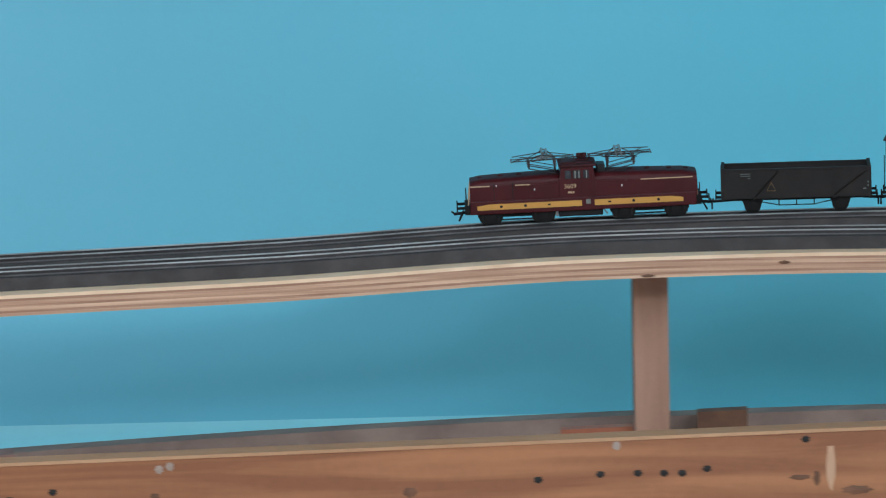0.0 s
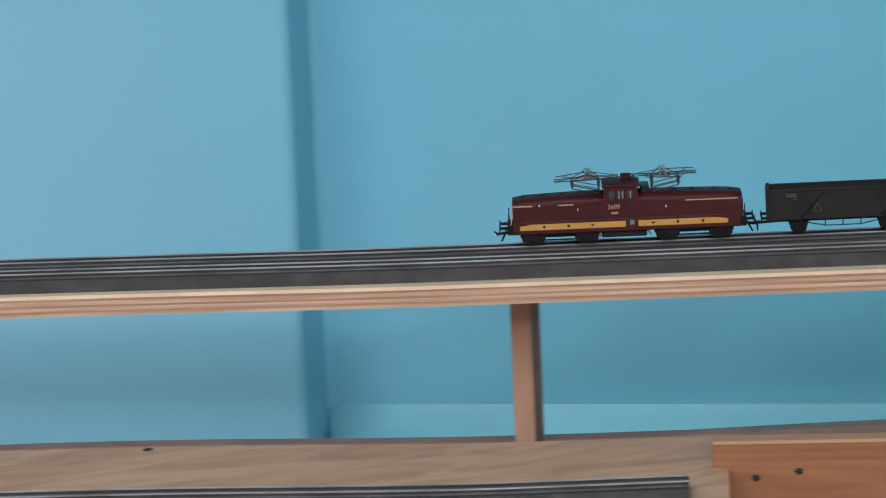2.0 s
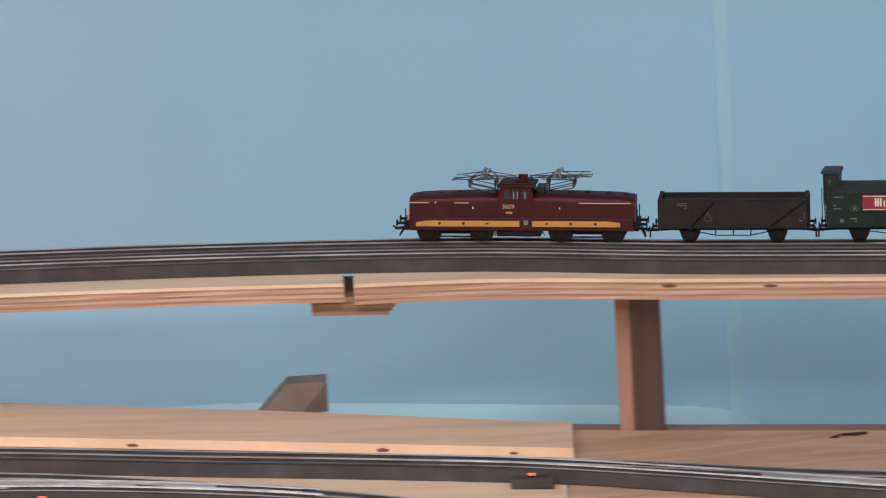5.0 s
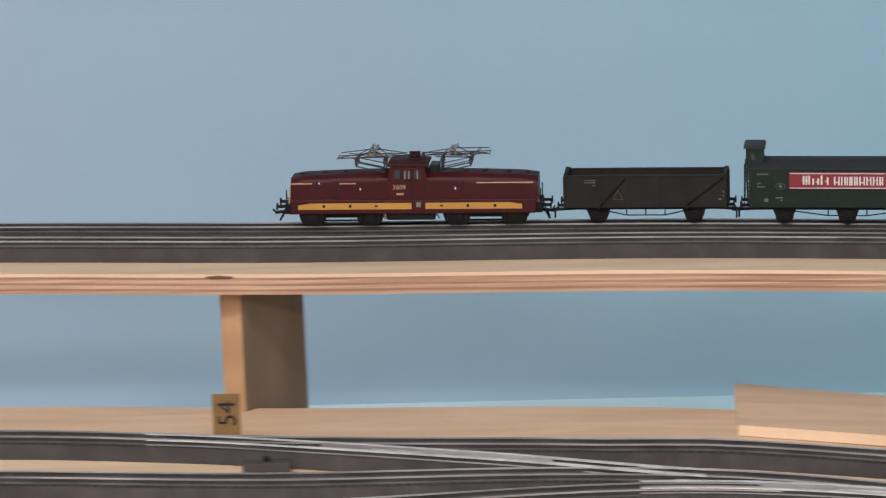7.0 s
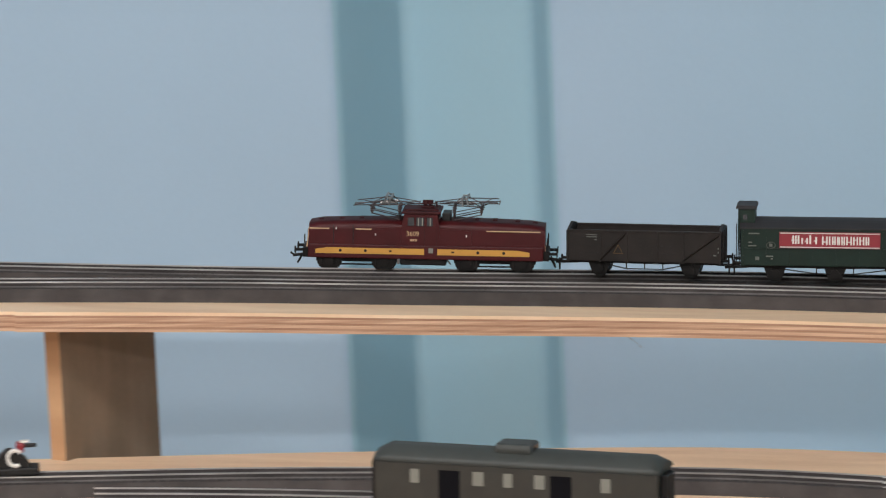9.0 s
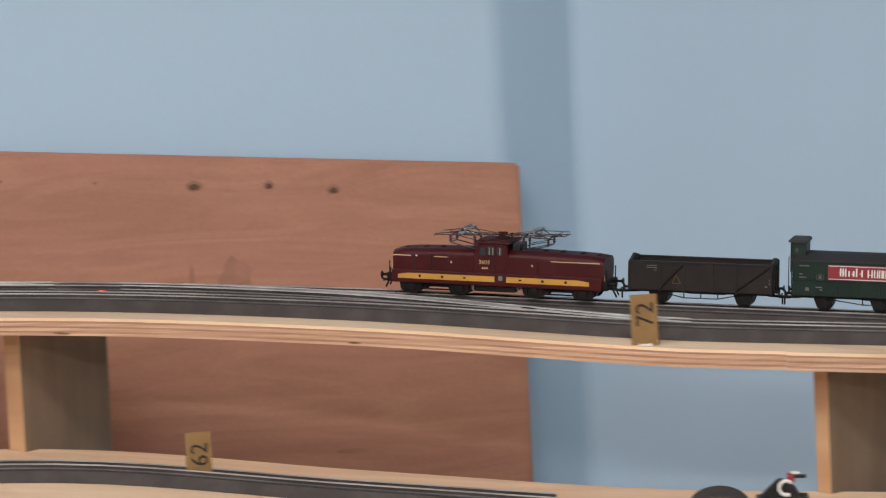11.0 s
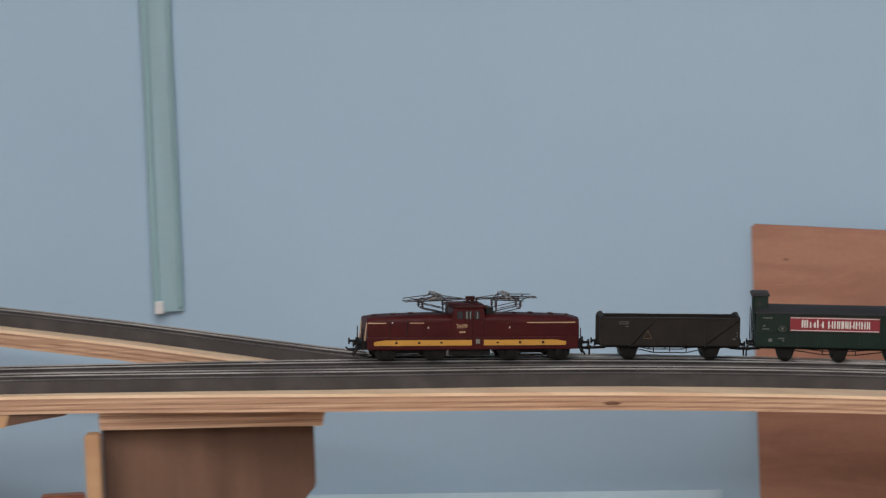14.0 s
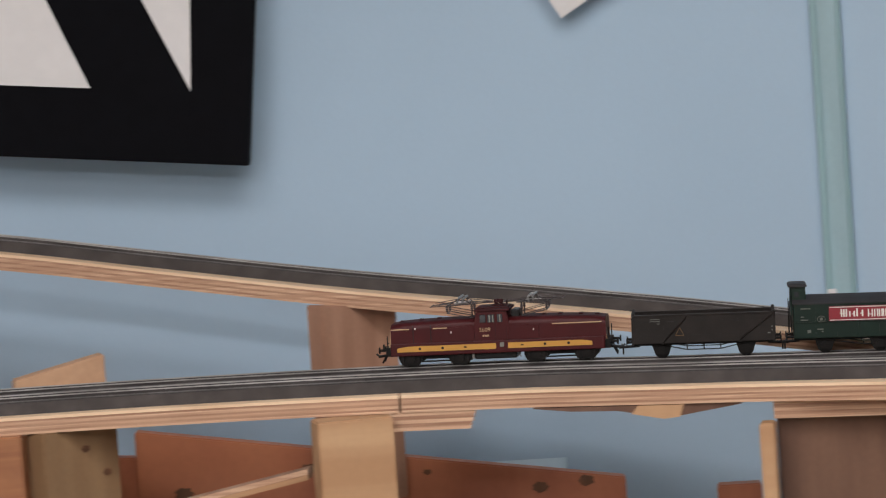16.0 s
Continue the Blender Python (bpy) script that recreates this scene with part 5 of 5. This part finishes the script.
def build_van():
    t = thing("brake_van", "green covered brewery van with red banner and a brakeman's cabin", "model wagon")
    H, Y = 0.0610, 0.0155
    underframe(t, H, (0.0390, 0.0, -0.0390))
    part("body", box(B(), -H, H, -Y, Y, 0.0112, 0.0362, 0.0004), "green", t)
    bm = B()
    k, rows = 10, []
    for e in (-H - 0.0015, H + 0.0008):
        rows.append([bm.verts.new((e, -Y * 1.06 + 2.12 * Y * i / k, 0.0362 + 0.0052 * math.sin(math.pi * i / k))) for i in range(k + 1)] + [bm.verts.new((e, Y * 1.06 - 2.12 * Y * i / k, 0.0354 + 0.0048 * math.sin(math.pi * i / k))) for i in range(k + 1)])
    a, b = rows
    for i in range(len(a)):
        j = (i + 1) % len(a)
        bm.faces.new((a[i], a[j], b[j], b[i]))
    bm.faces.new(a[::-1]), bm.faces.new(b)
    part("roof", bm, "greyroof", t, "dull slate-grey curved roof")
    for s in (1, -1):
        y0, y1 = sorted((s * Y, s * (Y + 0.0006)))
        for i in range(9):
            x = H - 0.0010 - i * (2 * H - 0.002) / 8
            part("side_post", box(B(), x - 0.0005, x + 0.0005, y0, y1, 0.0112, 0.0362), "green", t)
        part("waist_rail", box(B(), -H, H, y0, y1, 0.0222, 0.0228), "green", t)
        y2, y3 = sorted((s * Y, s * (Y + 0.0011)))
        ban = part("banner", box(B(), -0.0290, 0.0360, y2, y3, 0.0232, 0.0336), "red", t, "red advertising banner with white lettering bars")
        y4, y5 = sorted((s * (Y + 0.0011), s * (Y + 0.0014)))
        for z in (0.0236, 0.0327):
            part("banner_line", box(B(), -0.0286, 0.0356, y4, y5, z, z + 0.0005), "white", ban)
        # brand lettering stands as plain strokes
        x = 0.0325
        for w, h, g in ((0.0052, 0.0048, 0.0012), (0.0012, 0.0034, 0.0010), (0.0022, 0.0034, 0.0008), (0.0012, 0.0050, 0.0016), (0.0022, 0.0040, 0.0)):
            part_m = Matrix.Translation((x - w / 2, 0, 0.0260)) @ Matrix.Shear("XZ", 4, (-0.25 * s, 0))
            k = max(1, round(w / 0.0015))
            for q in range(k):
                o = -w / 2 + w * q / k
                part("lettering_bar", box(B(), o, o + 0.0011, y4, y5, 0, h * 1.15, 0, part_m), "white", ban)
            if w > 0.002:
                part("lettering_bar", box(B(), -w / 2, w / 2, y4, y5, h * 0.45, h * 0.45 + 0.0006, 0, part_m), "white", ban)
            x -= w + g
        x = 0.0085
        for w in (0.0036, 0.0012, 0.0024, 0.0020, 0.0024, 0.0036, 0.0032, 0.0032, 0.0024):
            part("lettering_bar", box(B(), x - 0.0010, x, y4, y5, 0.0256, 0.0310), "white", ban)
            if w > 0.0015:
                part("lettering_bar", box(B(), x - w, x - w + 0.0009, y4, y5, 0.0256, 0.0310), "white", ban)
                part("lettering_bar", box(B(), x - w + 0.0007, x - 0.0008, y4, y5, 0.0279 + 0.0008 * math.sin(x * 2000), 0.0285 + 0.0008 * math.sin(x * 2000)), "white", ban)
            x -= w + 0.0008
        bm = B()
        for x, z, w in ((0.0560, 0.0320, 0.0070), (0.0560, 0.0262, 0.0022), (0.0560, 0.0240, 0.0050), (0.0445, 0.0172, 0.0045), (0.0415, 0.0155, 0.0014)):
            box(bm, x - w, x, y0, y1 + (0.0002 if s > 0 else 0), z, z + 0.0007)
        box(bm, 0.0490, 0.0515, y0, y1 + (0.0002 if s > 0 else 0), 0.0150, 0.0172)
        part("small_lettering", bm, "faint", t, kind="stuff")
        bm = B()
        for i in range(20):
            a0, a1 = 2 * math.pi * i / 20, 2 * math.pi * (i + 1) / 20
            rod(bm, (0.0415 + 0.0028 * math.cos(a0), s * (Y + 0.0008), 0.0248 + 0.0021 * math.sin(a0)), (0.0415 + 0.0028 * math.cos(a1), s * (Y + 0.0008), 0.0248 + 0.0021 * math.sin(a1)), 0.00018, 4)
        box(bm, 0.0405, 0.0425, *sorted((s * Y, s * (Y + 0.0008))), 0.0238, 0.0258)
        part("oval_mark", bm, "faint", t)
    # brakeman's cabin at the front end
    bm = box(B(), H + 0.0008, H + 0.0020, -0.0110, 0.0110, 0.0270, 0.0478)
    box(bm, H - 0.0090, H + 0.0020, -0.0110, 0.0110, 0.0370, 0.0478, 0.0003)
    cabin = part("cabin", bm, "green", t)
    for s in (1, -1):
        y0, y1 = sorted((s * 0.0110, s * 0.0113))
        part("cabin_window", box(B(), H - 0.0040, H - 0.0012, y0, y1, 0.0408, 0.0440), "glass", cabin)
    bm = prism(B(), [(H - 0.0100, 0.0478), (H + 0.0034, 0.0478), (H + 0.0034, 0.0490), (H + 0.0024, 0.0500), (H - 0.0090, 0.0500), (H - 0.0100, 0.0490)], -0.0125, 0.0125)
    part("cabin_roof", bm, "greyroof", cabin)
    bm = B()
    for s in (1, -1):
        rod(bm, (H + 0.0030, s * 0.0110, 0.0120), (H + 0.0030, s * 0.0110, 0.0380), 0.0003)
        rod(bm, (H + 0.0010, s * 0.0080, 0.0100), (H + 0.0016, s * 0.0080, 0.0280), 0.0003)
        for i in range(6):
            rod(bm, (H + 0.0010, s * 0.0050, 0.0125 + i * 0.0026), (H + 0.0010, s * 0.0110, 0.0125 + i * 0.0026), 0.0003)
    part("ladder", bm, "frame_dark", t)
    return t


loco, wagon, van = build_locomotive(), build_open_wagon(), build_van()


build_coach()
build_bed_end()
tag_card(-1.10, 2.498, deck_z(-1.1), 0.0165, 0.0305, -12, "54", "brown card tag numbered 54 beside the lower turnout")
tag_card(14.09, line_r(14.09) - 0.075, line_at(14.09).z + DROP, 0.0180, 0.0345, 8, "72", "brown card tag numbered 72 at the board edge")
tag_card(20.80, 2.632, deck_z(20.75), 0.0175, 0.0370, 6, "62", "brown card tag numbered 62 beside the lower line")


def motions():
    """The train climbs round the room to the left, coupled."""
    az = np.arange(-64, 52.01, 0.25)
    pts = np.array([line_at(a)[:] for a in az])
    s = np.concatenate([[0], np.cumsum(np.linalg.norm(np.diff(pts, axis=0), axis=1))])
    bearing = [(0.0, -42.165), (0.5, -39.654), (1.0, -36.886), (1.5, -34.362), (2.0, -31.661), (2.5, -29.189), (3.0, -26.544), (3.5, -24.083), (4.0, -21.487), (4.5, -19.065), (5.0, -16.474), (5.2, -15.449), (7.3, -2.175),
               (7.5, -1.182), (8.0, 1.341), (8.2, 2.285), (10.3, 12.754), (10.5, 13.7), (11.0, 16.121), (11.5, 18.291), (12.0, 20.621), (12.5, 22.816), (13.0, 25.184), (13.5, 27.361), (14.0, 29.741), (14.5, 31.983),
               (15.0, 34.452), (15.5, 36.758), (16.0, 39.215)]
    times = np.array([t for t, _ in bearing])
    at = np.interp([a for _, a in bearing], az, s) + 0.0030

    def place(where):
        return Vector([np.interp(where, s, pts[:, k]) for k in range(3)])

    for ob, back, half in ((loco, 0.0, 0.047), (wagon, 0.1468, 0.029), (van, 0.2720, 0.039)):
        rows = []
        for t, c in zip(times, at):
            p, q = place(c - back - half), place(c - back + half)
            d = (q - p).normalized()
            side = Vector((0, 0, 1)).cross(d).normalized()
            up = d.cross(side)
            m = Matrix((d, side, up)).transposed().to_4x4()
            m.translation = (p + q) / 2
            rows.append((float(t), m))
        walk(ob, rows)


motions()
